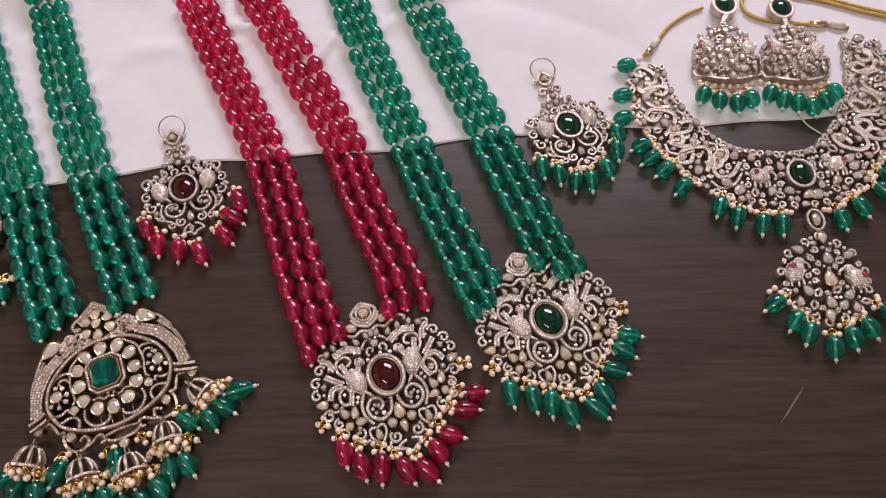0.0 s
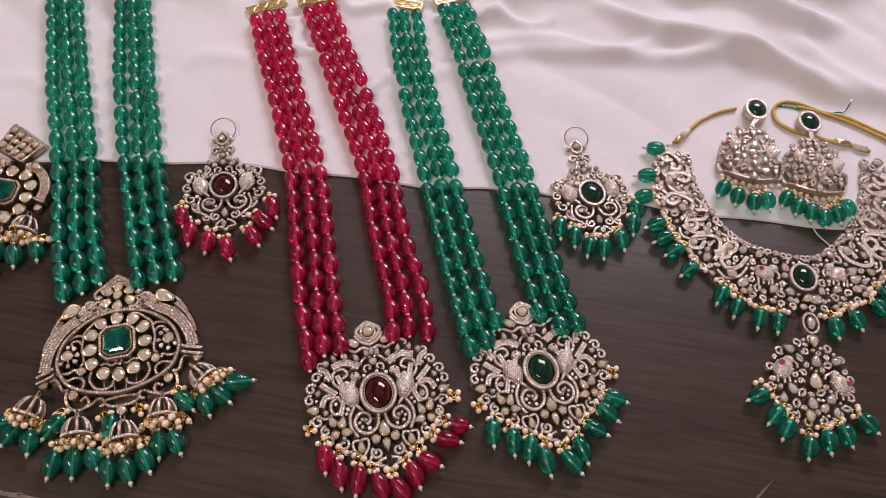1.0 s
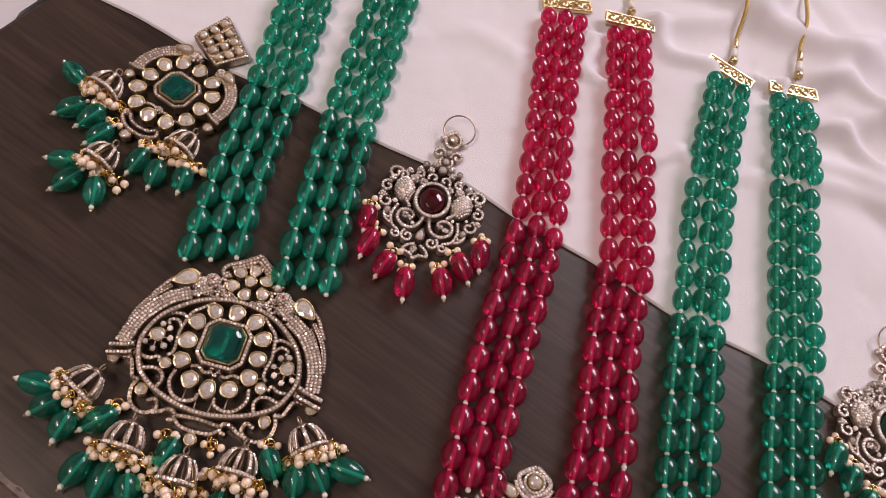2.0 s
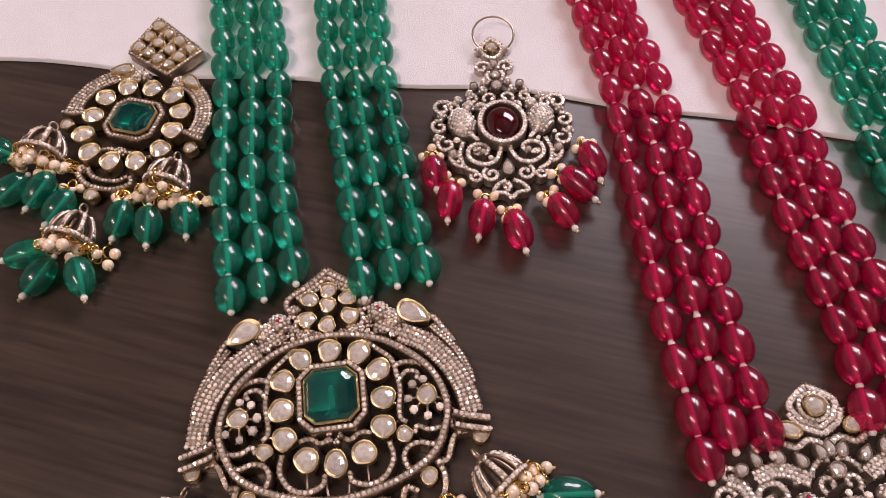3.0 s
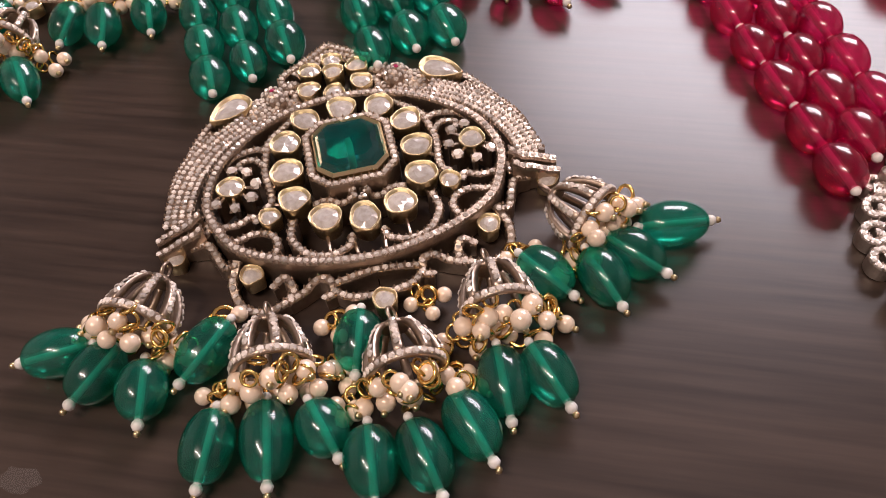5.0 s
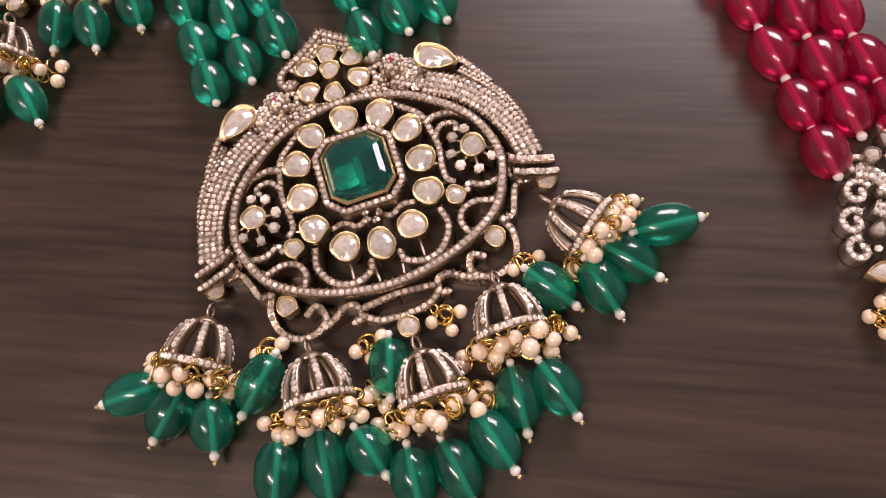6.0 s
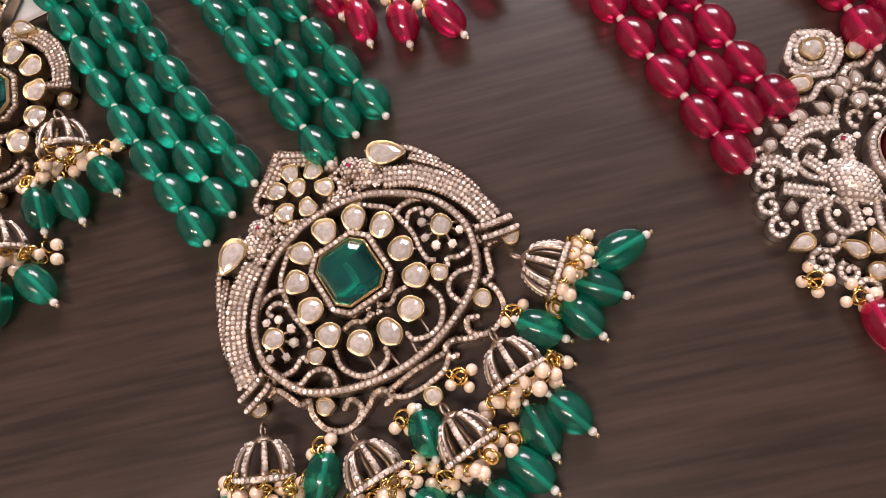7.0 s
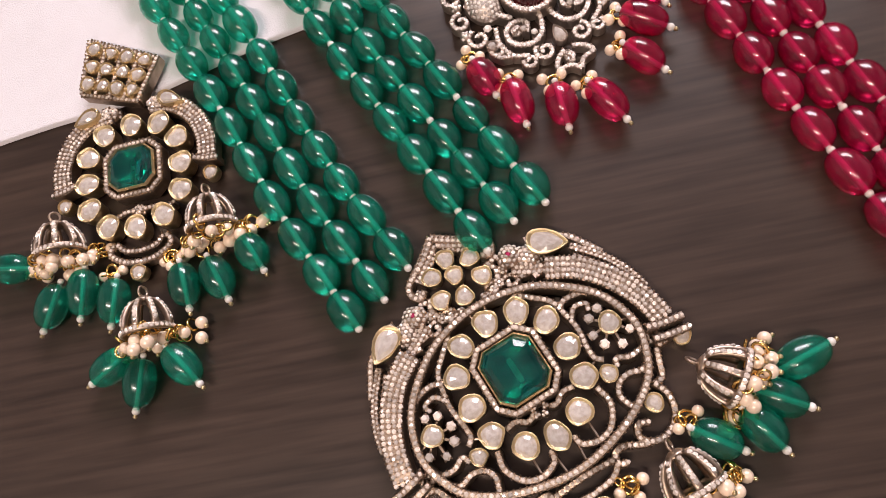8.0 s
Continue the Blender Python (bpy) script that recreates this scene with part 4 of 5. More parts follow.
    # thin struts that hold the lattice
    for s in (1, -1):
        for p, q in (((13.6, -2), (18.4, -4)), ((14, -10), (18, -8)), ((8, -18), (8, -24)), ((8.6, 13), (11, 16.8)), ((14, 7), (17.4, 8)), ((1.6, 16), (2.4, 19)), ((28, -3), (30.6, -4)), ((19, -14), (19, -15.6)), ((3.2, -20.6), (2.6, -26.6))):
            mid = rise(s * (p[0] + q[0]) / 2, (p[1] + q[1]) / 2)
            bm = tube(bmesh.new(), [(s * p[0] * MM, p[1] * MM, (3.4 + mid) * MM), (s * q[0] * MM, q[1] * MM, (3.4 + mid) * MM)], 0.38 * MM, 5)
            part("strut", bm, SILVER, frame_ob)
    step_cut(frame_ob, 6.8, 7.2, 9.4)
    pick = random.Random(5)
    cup = lambda x, y, w, l, a, z, h: stone(frame_ob, x, y, w, l, a, pick.choice(CUPS), z + rise(x, y), h)
    for x, y in ((8.2, 12.3), (0, 13.9), (13.2, 6.3), (13.9, -2.0), (13.2, -10.1), (7.6, -16.5), (0, -18.4)):
        for s in ((1, -1) if x else (1,)):
            cup(s * x, y, 6.6 * pick.uniform(0.93, 1.05), 7.2 * pick.uniform(0.95, 1.06), math.degrees(math.atan2(y + 2, s * x)) - 90, 3.4, 2.9)
    for x, y, w in ((25.8, -2.4, 5.8), (18.6, -12.6, 4.6), (23.8, -23.8, 4.8), (39.1, -14.0, 4.6)):
        for s in (1, -1):
            cup(s * x, y, w, w * 1.05, pick.uniform(0, 360), 2.8, 2.6)
    stone(frame_ob, 0.3, -37.2, 4.8, 5.0, 0, CUPS[1], 4.6, 2.8)
    cup(0, 29.9, 5.0, 5.4, 0, 3.6, 3.4)
    for x, y, a in ((0.2, 35.4, 0), (5.9, 32.2, -62), (6.1, 26.2, -120), (-6.4, 26.4, 120), (-5.4, 33.0, 62), (-0.6, 24.0, 180)):
        cup(x, y, 5.2, 5.8, a, 3.0, 2.8)
    for s in (1, -1):
        stone(frame_ob, s * 25.0, 24.2, 8.0, 11.4, -s * 124, CUP_PEAR, 3.2, 3.0)
        stone(frame_ob, s * 14.7, 26.6, 1.7, 1.7, 0, SQUARE_RED, 6.0, 1.0, "ruby_eye")
    return frame_ob


ROSE_STONES = ((9.8, 30.6, 5.2, 8.6, -66, PEAR), (34.8, -3.2, 5.0, 6.6, -80, PEAR), (20.6, -12.2, 4.8, 6.6, 20, PEAR), (25.7, -10.8, 4.8, 6.8, -25, PEAR),
               (18.8, -17.8, 4.8, 6.4, 100, PEAR), (25.0, -17.9, 4.4, 4.6, 0, ROUND), (5.0, -23.8, 5.0, 5.0, 0, ROUND), (12.9, -26.4, 4.2, 6.4, 0, PEAR),
               (3.0, 23.8, 3.4, 4.8, -20, PEAR_S), (8.8, 22.2, 3.4, 4.8, -30, PEAR_S), (14.4, 23.7, 3.4, 4.8, -10, PEAR_S), (20.7, 23.6, 3.2, 4.4, -20, PEAR_S), (25.0, 21.2, 3.6, 3.6, 0, ROUND_S),
               (28.4, -5.8, 3.0, 3.0, 0, ROUND_S), (31.0, 5.6, 3.4, 3.8, 40, PEAR_S), (20.8, -20.8, 2.6, 2.6, 0, ROUND_S), (8.6, -13.2, 2.6, 2.6, 0, ROUND_S))


def rose_design(f, k=1.0):
    """Half-mirrored lattice of the round-gem pendants."""
    def sc(pts):
        return [(x * k, y * k) for x, y in pts]
    B = lambda pts, w=1.5, **kw: f.both(sc(pts), w=w * 1.2, **kw)
    n = 24
    f.band([(8.9 * math.cos(2 * math.pi * i / n), 10.4 * math.sin(2 * math.pi * i / n)) for i in range(n)], w=1.9, z=3.4, h=3.6, closed=True)
    # tip
    f.band([(3.9 * k * math.cos(a), 36.2 * k + 3.9 * k * math.sin(a)) for a in [2 * math.pi * i / 12 for i in range(12)]], w=1.3, h=2.6, closed=True)
    B([(0, 42.2), (3.4, 40.2), (6.4, 37.2), (4.6, 33.6), (0, 30.6)], w=1.8)
    B([(7.4, 35.2), (5.4, 31.6), (0, 28.6)], w=1.6)
    # swan-neck shoulders
    B([(18.6, 25.4), (19.4, 27.4), (16.6, 29.0), (12.4, 27.8), (8.4, 25.8), (4.4, 27.4), (1.0, 26.0)], w=1.6)
    B(curl(3.0, 15.4, 2.6, -60, 0.9), w=1.3)
    B([(0.8, 21.4), (3.2, 21.8), (6.0, 19.6), (6.8, 17.6)], w=1.3)
    # head plume, tear loop and leaf
    B([(7.6, 16.8), (12, 19.4), (16.4, 20.4), (21.9, 18.8)], w=3.4, rows=3, h=2.8)
    B([(18.8, 6.0), (22.2, 10), (22.2, 14.2), (20.2, 16.9), (16.2, 16.9), (14.6, 13.8), (16.8, 12.0)], w=1.5)
    B([(20.2, 14.0), (18.8, 10.4), (18.4, 6.6)], w=2.6, rows=2, h=2.6)
    # tail leaves
    B([(29.2, 19.2), (25.8, 17.2), (23.8, 12.0)], w=2.8, rows=2, h=2.6)
    B([(29.2, 10.6), (25.8, 7.2), (21.8, 3.6)], w=2.8, rows=2, h=2.8)
    B([(22.2, 3.0), (27.6, 2.6), (30.2, -2.0)], w=2.8, rows=2, h=2.6)
    B([(21.2, 2.4), (24.8, -0.4), (25.4, -4.6), (23.4, -7.0), (20.4, -5.2), (19.6, -1.6), (21.0, 2.2)], w=1.5)
    B([(18.0, 0.6), (19.4, -3.6), (21.2, -8.2)], w=2.3, rows=2, h=2.6)
    # curled rim
    B(curl(28.2, 20.4, 2.4, 200, -1.1), w=1.3)
    B(curl(30.8, 14.6, 3.0, 170, -1.1), w=1.4)
    B(curl(34.4, 8.7, 3.0, 150, -1.1), w=1.4)
    B(curl(35.8, 2.7, 2.8, 120, -1.1), w=1.4)
    B([(25.4, -7.0), (28.8, -8.6), (31.8, -6.8)], w=1.3)
    # scrolls below the gem
    B([(2.0, -9.6), (1.9, -13), (3.6, -17.6), (8.2, -20.0), (13.0, -17.6), (14.2, -12.6), (11.0, -8.8), (7.2, -9.8), (6.2, -13.2), (8.6, -15.2)], w=1.6, h=2.8)
    B([(9.0, -12.8), (10.8, -11.6)], w=1.4)
    B([(13.2, -4.0), (16.2, -9.6), (16.4, -15.6), (13.8, -20.6)], w=1.6)
    B(curl(33.0, -9.4, 3.2, 120, -1.15), w=1.4)
    B(curl(29.6, -14.8, 2.7, 100, -1.15), w=1.3)
    B(curl(28.8, -20.6, 2.8, 60, 1.1), w=1.3)
    B(curl(21.6, -23.4, 3.0, 110, 1.1), w=1.3)
    # hearts
    B([(12.8, -31.6), (9.2, -26.6), (9.4, -22.6), (12.6, -22.8), (12.8, -23.6)], w=1.3)
    B([(12.8, -31.6), (16.6, -27.2), (16.6, -23.0), (13.4, -22.6)], w=1.3)
    B(curl(5.4, -30.6, 3.2, 60, -1.2), w=1.4)
    B([(1.2, -33.8), (4.2, -34.6), (6.2, -36.8), (2.6, -38.0), (0, -40.2)], w=1.4)
    B([(8.6, -31.8), (9.4, -34.4), (6.6, -36.6)], w=1.3)
    B([(17.6, -27.6), (20.6, -27.8), (24.2, -25.6)], w=1.3)
    for s in (1, -1):
        f.bird(s, 14.8 * k, 2.6 * k, 16, k, 10.6 * k, 11.4 * k)
        f.band([(s * 13.0 * k, -3.6 * k), (s * 10.8 * k, -6.0 * k), (s * 9.0 * k, -8.0 * k)], w=1.8, taper=True, h=3.4)
        kite = lambda px, py: abs(px) < 35 and ((px / 35.5) ** 2 + (py / 30.5) ** 2 < 1 if py > 0 else abs(px) / 38.0 - py / 40.0 < 1.0)
        half = lambda px, py: px * s > 1.0 and kite(px, py)
        keep = [(0, 0, 9.6), (0, 36.6, 3.4), (0, -19, 4), (0, -27.6, 3)] + [(s * x, y, (w + l) / 4) for x, y, w, l, _, _ in ROSE_STONES]
        fill(f, half, -36, 36, -40, 34, keep, 2.6, 0.1)
        for x, y in ((33.2, -2.0), (26.0, 13.4), (11.2, 17.0)):
            f.dome(s * x * k, y * k, 1.4 * k, 1.4 * k, 0, 2.2, 2.4, 1.1)


ROSE_OUT = [(39.5, -8.5), (31.4, -19.6), (24.6, -26.0), (16.0, -32.2), (8.4, -37.6), (0, -42.0), (-8.4, -37.6), (-16.0, -33), (-24.5, -27.1), (-31.9, -21.0), (-38, -12)]


def rose_stones(p, k=1.0):
    G, S = dict(z=2.6, h=3.0), dict(z=2.4, h=2.8)
    stone(p, 0, 36.2 * k, 6.2 * k, 6.2 * k, **G)
    stone(p, 0, -19.0 * k, 6.2 * k, 8.6 * k, 0, PEAR, **G)
    stone(p, 0, -27.6 * k, 4.6 * k, 7.0 * k, 180, PEAR, **G)
    stone(p, 0, 24.6 * k, 3.6 * k, 5.0 * k, 0, PEAR_S, **S)
    stone(p, 0, 18.6 * k, 4.4 * k, 4.4 * k, 0, ROUND_S, **S)
    for s in (1, -1):
        for x, y, w, l, a, me in ROSE_STONES:
            stone(p, s * x * k, y * k, w * k, l * k, s * a, me, **G)
        stone(p, s * 11.0 * k, 12.2 * k, 1.3, 1.3, 0, SQUARE_RED, 6.2 * k, 1.0, "ruby_eye")


def rose_pendant(parent, m, gem, seed, label):
    f = Filigree(seed)
    rose_design(f)
    ob = f.done("pendant", parent, label, RHODIUM, PAVE_WHITE)
    ob.matrix_basis = m
    cabochon(ob, 0, 0, 7.1, 8.7, gem, 4.4, 5.0)
    bm = bmesh.new()
    lathe(bm, [(0.98, 0), (1.05, 0), (1.1, 0.9), (1.0, 1.25), (0.97, 1.0)], 28)
    bmesh.ops.transform(bm, matrix=Matrix.Diagonal((7.3 * MM, 8.9 * MM, 3.2 * MM, 1)), verts=bm.verts)
    part("bezel", bm, SILVER, ob, smooth=True).matrix_basis = pose(0, 0, 3.2 * MM)
    rose_stones(ob)
    for i, (x, y, w, a) in enumerate(f.spots):
        stone(ob, x, y, w * 0.8, w, a, (PEAR_S, PEAR)[i % 2], 2.4, 2.6)
    return ob


# ---- the three bead necklaces ----
def bead_necklace(m, left, right, colour, seed, label, clasps, ext=(8, 8), low_w=9.4):
    nk = thing("bead_necklace", m, label, "necklace", "long bead necklaces")
    strands(nk, LINES[left], colour, seed, 1, ext[0], low_w=low_w)
    strands(nk, LINES[right], colour, seed + 50, -1, ext[1], low_w=low_w)
    for c in clasps:
        clasp(nk, *c)
    back = m.inverted()
    for o in nk.children:
        o.matrix_basis = back @ o.matrix_basis
    return nk


M_K = pose(-0.0006, 0.0012, 0, 0, 0, 22.5)
wide = bead_necklace(M_K, "KL", "KR", "green", 11, "green bead necklace with a wide crescent pendant of uncut stones",
                     [(-0.1442, 0.2735, 23, [(-0.146, 0.281), (-0.150, 0.31), (-0.146, 0.36)]), (-0.0990, 0.2860, 21, [(-0.101, 0.294), (-0.108, 0.33), (-0.112, 0.38)])], (11, 4), 10.2)
crescent_pendant(wide, 21)
for i, (top, bottom) in enumerate((((-40.1, -21.8), (-44.4, -29.4)), ((-21.1, -36.4), (-21.4, -45.8)), ((0.9, -43.2), (1.1, -53.7)), ((20.5, -35.2), (20.2, -44.3)), ((37.4, -21.8), (42.4, -28.6)))):
    jhumki(wide, top, bottom, 31 + i)
rng = random.Random(77)
for mid, tip in (((-34.0, -57.0), (-36.4, -63.5)), ((-24.1, -58.5), (-25.0, -66.2)), ((-14.6, -58.6), (-12.9, -64.0)), ((-7.6, -66.4), (-8.2, -73.0)), ((1.1, -67.6), (2.4, -74.4)), ((9.9, -64.4), (11.8, -71.0)),
                 ((17.2, -58.0), (16.6, -65.0)), ((25.2, -58.6), (27.0, -65.0)), ((-60.4, -31.6), (-67.4, -31.4)), ((-53.2, -37.8), (-58.0, -42.3)), ((-45.0, -43.4), (-46.0, -49.4)),
                 ((-33.4, -38.2), (-38.6, -43.2)), ((-6.0, -43.4), (-7.7, -49.6)), ((58.8, -33.4), (66.6, -33.9)), ((48.8, -38.2), (53.2, -43.4)), ((41.2, -41.6), (42.6, -48.2)), ((31.0, -38.2), (34.8, -43.6))):
    drop(wide, mid, tip, "green", rng)
for x, y in ((-30.0, -31.0), (-9.4, -36.8), (8.0, -36.4), (28.2, -30.8)):
    ring_cluster(wide, x, y, rng, (0.1, -1), 3)

M_R = pose(0.1400, -0.0002, 0, 0, 0, 21)
red = bead_necklace(M_R, "RL", "RR", "red", 12, "ruby red bead necklace with an openwork peacock pendant",
                    [(0.0060, 0.2625, 37, [(0.003, 0.269), (-0.004, 0.290), (-0.008, 0.34)]), (0.0396, 0.2735, 27, [(0.037, 0.280), (0.030, 0.297), (0.018, 0.345)])], (13, 8))
rose_pendant(red, Matrix(), GEM_RED, 22, "oxidised openwork pendant with a dark red oval stone")
for x, y in ROSE_OUT:
    n = math.hypot(x, y)
    ring_cluster(red, x * 0.98, y * 0.98, rng, (x / n, y / n), 4)
for mid, tip in (((38.6, -24.6), (43.8, -26.2)), ((31.0, -31.0), (37.2, -33.4)), ((19.5, -39.8), (25.0, -43.4)), ((11.0, -44.8), (12.6, -51.6)), ((2.6, -51.2), (6.2, -58.4)), ((-6.7, -47.5), (-4.6, -55.4)),
                 ((-17.1, -42.4), (-19.4, -49.6)), ((-25.8, -37.6), (-25.8, -45.0)), ((-31.8, -28.8), (-32.5, -35.8))):
    drop(red, mid, tip, "red", rng)

M_G = pose(0.2236, 0.0283, 0, 0, 0, 22.5)
green = bead_necklace(M_G, "GL", "GR", "green", 13, "green bead necklace with an openwork peacock pendant",
                      [(0.0990, 0.2845, -1, [(0.0975, 0.2905), (0.0916, 0.3118), (0.0861, 0.3274), (0.0792, 0.3456), (0.062, 0.39)]), (0.1328, 0.2985, 29, [(0.131, 0.3055), (0.1237, 0.328), (0.118, 0.3462), (0.1083, 0.3745), (0.092, 0.42)])], (11, 8))
rose_pendant(green, Matrix(), GEM_DARK_GREEN, 23, "oxidised openwork pendant with a dark green oval stone")
for x, y in ROSE_OUT:
    n = math.hypot(x, y)
    ring_cluster(green, x * 0.98, y * 0.98, rng, (x / n, y / n), 4)
for mid, tip in (((34.7, -23.2), (40.4, -26.6)), ((28.2, -29.6), (32.3, -35.2)), ((19.0, -37.2), (24.4, -41.3)), ((8.6, -45.6), (9.8, -53.0)), ((1.4, -50.6), (5.2, -57.8)), ((-11.2, -47.4), (-10.8, -55.0)),
                 ((-17.6, -39.6), (-19.9, -46.2)), ((-24.9, -34.0), (-26.0, -41.0)), ((-34.1, -27.0), (-35.3, -34.2))):
    drop(green, mid, tip, "green", rng)


# ---- earrings ----
def rose_earring(m, gem, colour, drops, seed, label, turn=5):
    er = thing("drop_earring", m, label, "earring", "drop earrings")
    f = Filigree(seed)
    n = 22
    f.band([(7.6 * math.cos(2 * math.pi * i / n), 8.8 * math.sin(2 * math.pi * i / n)) for i in range(n)], w=1.7, z=3.2, h=3.4, closed=True)
    for s in (1, -1):
        f.dome(s * 13.6, 2.6, 5.0, 6.8, -s * 14, 2.0, 5.0)
        f.dome(s * 11.0, 9.0, 2.3, 2.2, 0, 3.0, 3.2, 1.1)
        f.band([(s * 12.0, -2.4), (s * 10.0, -4.6), (s * 8.6, -6.2)], w=1.6, h=3.0)
        for x, y in ((5.2, 17.0), (10.0, 15.6), (14.4, 13.0), (22.6, -3.6), (4.2, 20.6), (5.0, 36.6), (20.6, 6.6)):
            f.dome(s * x, y, 1.7, 1.7, 0, 2.4, 2.6, 1.1)
    f.both(curl(20.0, 9.8, 3.6, 160, -1.15), w=1.5)
    f.both(curl(21.4, 1.4, 3.2, 110, -1.1), w=1.4)
    f.both(curl(19.6, -6.4, 3.4, 80, -1.1), w=1.4)
    f.both([(1.8, -8.4), (1.8, -11), (4.0, -15.2), (8.6, -16.2), (12.4, -13.2), (12.0, -9.0), (8.4, -7.6), (5.8, -9.8), (7.4, -12.4)], w=1.6, h=2.8)
    f.both([(14.0, -6.0), (15.4, -11.0), (14.2, -16.4), (10.2, -19.2)], w=1.4)
    f.both(curl(5.6, -20.2, 3.0, 60, -1.2), w=1.4)
    f.both([(1.2, -23), (4.0, -24.6), (5.6, -27.4), (2.0, -28.2), (0, -30.6)], w=1.5)
    f.both([(14.6, -16.6), (17.6, -15.0), (19.0, -11.4)], w=1.3)
    f.both(curl(2.8, 13.2, 2.6, -40, 0.9), w=1.3)
    f.both([(1.8, 21.0), (3.0, 23.6), (2.2, 26.0)], w=1.5)
    f.both(curl(4.4, 28.0, 3.2, 200, -1.1), w=1.4)
    f.both([(0, 42.4), (3.2, 39.2), (3.8, 36.2), (2.0, 33.4), (0, 32.4)], w=1.5)
    f.both(curl(10.6, -20.8, 2.2, 30, -1.1), w=1.3)
    f.both(curl(16.8, -12.6, 2.2, 30, -1.1), w=1.3)
    f.both(curl(16.2, 9.6, 2.4, 30, 1.1), w=1.3)
    f.both(curl(9.6, 13.2, 2.2, 100, 1.1), w=1.3)
    shield = lambda px, py: (abs(px) < 22 and -8 < py < 13) or (py <= -8 and abs(px) < 20 + (py + 8) * 0.95)
    fill(f, shield, -22, 22, -30, 14, [(0, 0, 8.6), (13.6, 2.6, 4.4), (-13.6, 2.6, 4.4), (0, -18, 2.8)], 2.4, 0.1)
    ob = f.done("openwork", er, "silver openwork set with diamonds", RHODIUM, PAVE_WHITE)
    cabochon(ob, 0, 0, 6.2, 7.4, gem, 4.2, 4.4)
    for i, (x, y, w, a) in enumerate(f.spots):
        stone(ob, x, y, w * 0.72, w * 0.9, a, (PEAR_S, PEAR)[i % 2], 2.2, 2.4)
    stone(ob, 0, -18.0, 4.4, 6.2, 0, PEAR_S)
    stone(ob, 0, 37.4, 4.6, 4.6, 45)
    for x, y, w in ((0, 18.6, 4.0), (0, 23.6, 3.6), (0, 29.0, 3.2), (8.2, 18.8, 3.0), (-8.2, 18.8, 3.0), (7.6, -11.2, 2.4), (-7.6, -11.2, 2.4), (17.8, -11.0, 3.2), (-17.8, -11.0, 3.2)):
        stone(ob, x, y, w, w, 0, ROUND_S)
    bm = bmesh.new()
    torus(bm, (0, 0, 0), (0, 0, 1), 7.6, 0.42, 36, 6)
    hook = part("hook_ring", bm, SILVER, er, "thin steel ring hook", smooth=True)
    hook.matrix_basis = pose(1.2 * MM, 43.0 * MM, 5.2 * MM, 14, 0, 0)
    r = random.Random(seed)
    f2 = lambda q: (q[0] * math.cos(radians(turn)) - q[1] * math.sin(radians(turn)), q[0] * math.sin(radians(turn)) + q[1] * math.cos(radians(turn)))
    for mid, tip in [(f2(a), f2(b)) for a, b in drops]:
        d = Vector((mid[0] - tip[0], mid[1] - tip[1])).normalized()
        nn = math.hypot(*mid)
        ring_cluster(er, mid[0] + d.x * 7.6, mid[1] + d.y * 7.6, r, (mid[0] / nn, mid[1] / nn), 4)
        drop(er, mid, tip, colour, r, w=0.92)
    return er


rose_earring(pose(0.0225, 0.1101, 0.0006, 0, 0, 19), GEM_RED, "red",
             (((-26.0, -16.3), (-26.3, -22.6)), ((-22.8, -28.3), (-24.6, -35.2)), ((-13.8, -36.6), (-16.0, -43.0)), ((-3.5, -43.0), (-2.5, -51.0)), ((12.0, -38.4), (14.3, -44.8)), ((19.2, -29.0), (23.4, -35.4)), ((26.2, -20.6), (27.2, -29.0))),
             41, "drop earring with a dark red oval stone and red beads")
rose_earring(pose(0.2434, 0.1495, 0.0006, 0, 0, 19), GEM_DARK_GREEN, "green",
             (((-27.0, -18.8), (-29.0, -25.6)), ((-20.6, -26.7), (-22.6, -33.0)), ((-14.2, -35.0), (-17.3, -40.6)), ((-6.0, -38.2), (-8.4, -44.6)), ((6.4, -35.1), (5.8, -41.8)), ((17.4, -26.4), (15.0, -33.0)), ((23.4, -16.6), (22.4, -23.6))),
             42, "drop earring with a dark green oval stone and green beads")


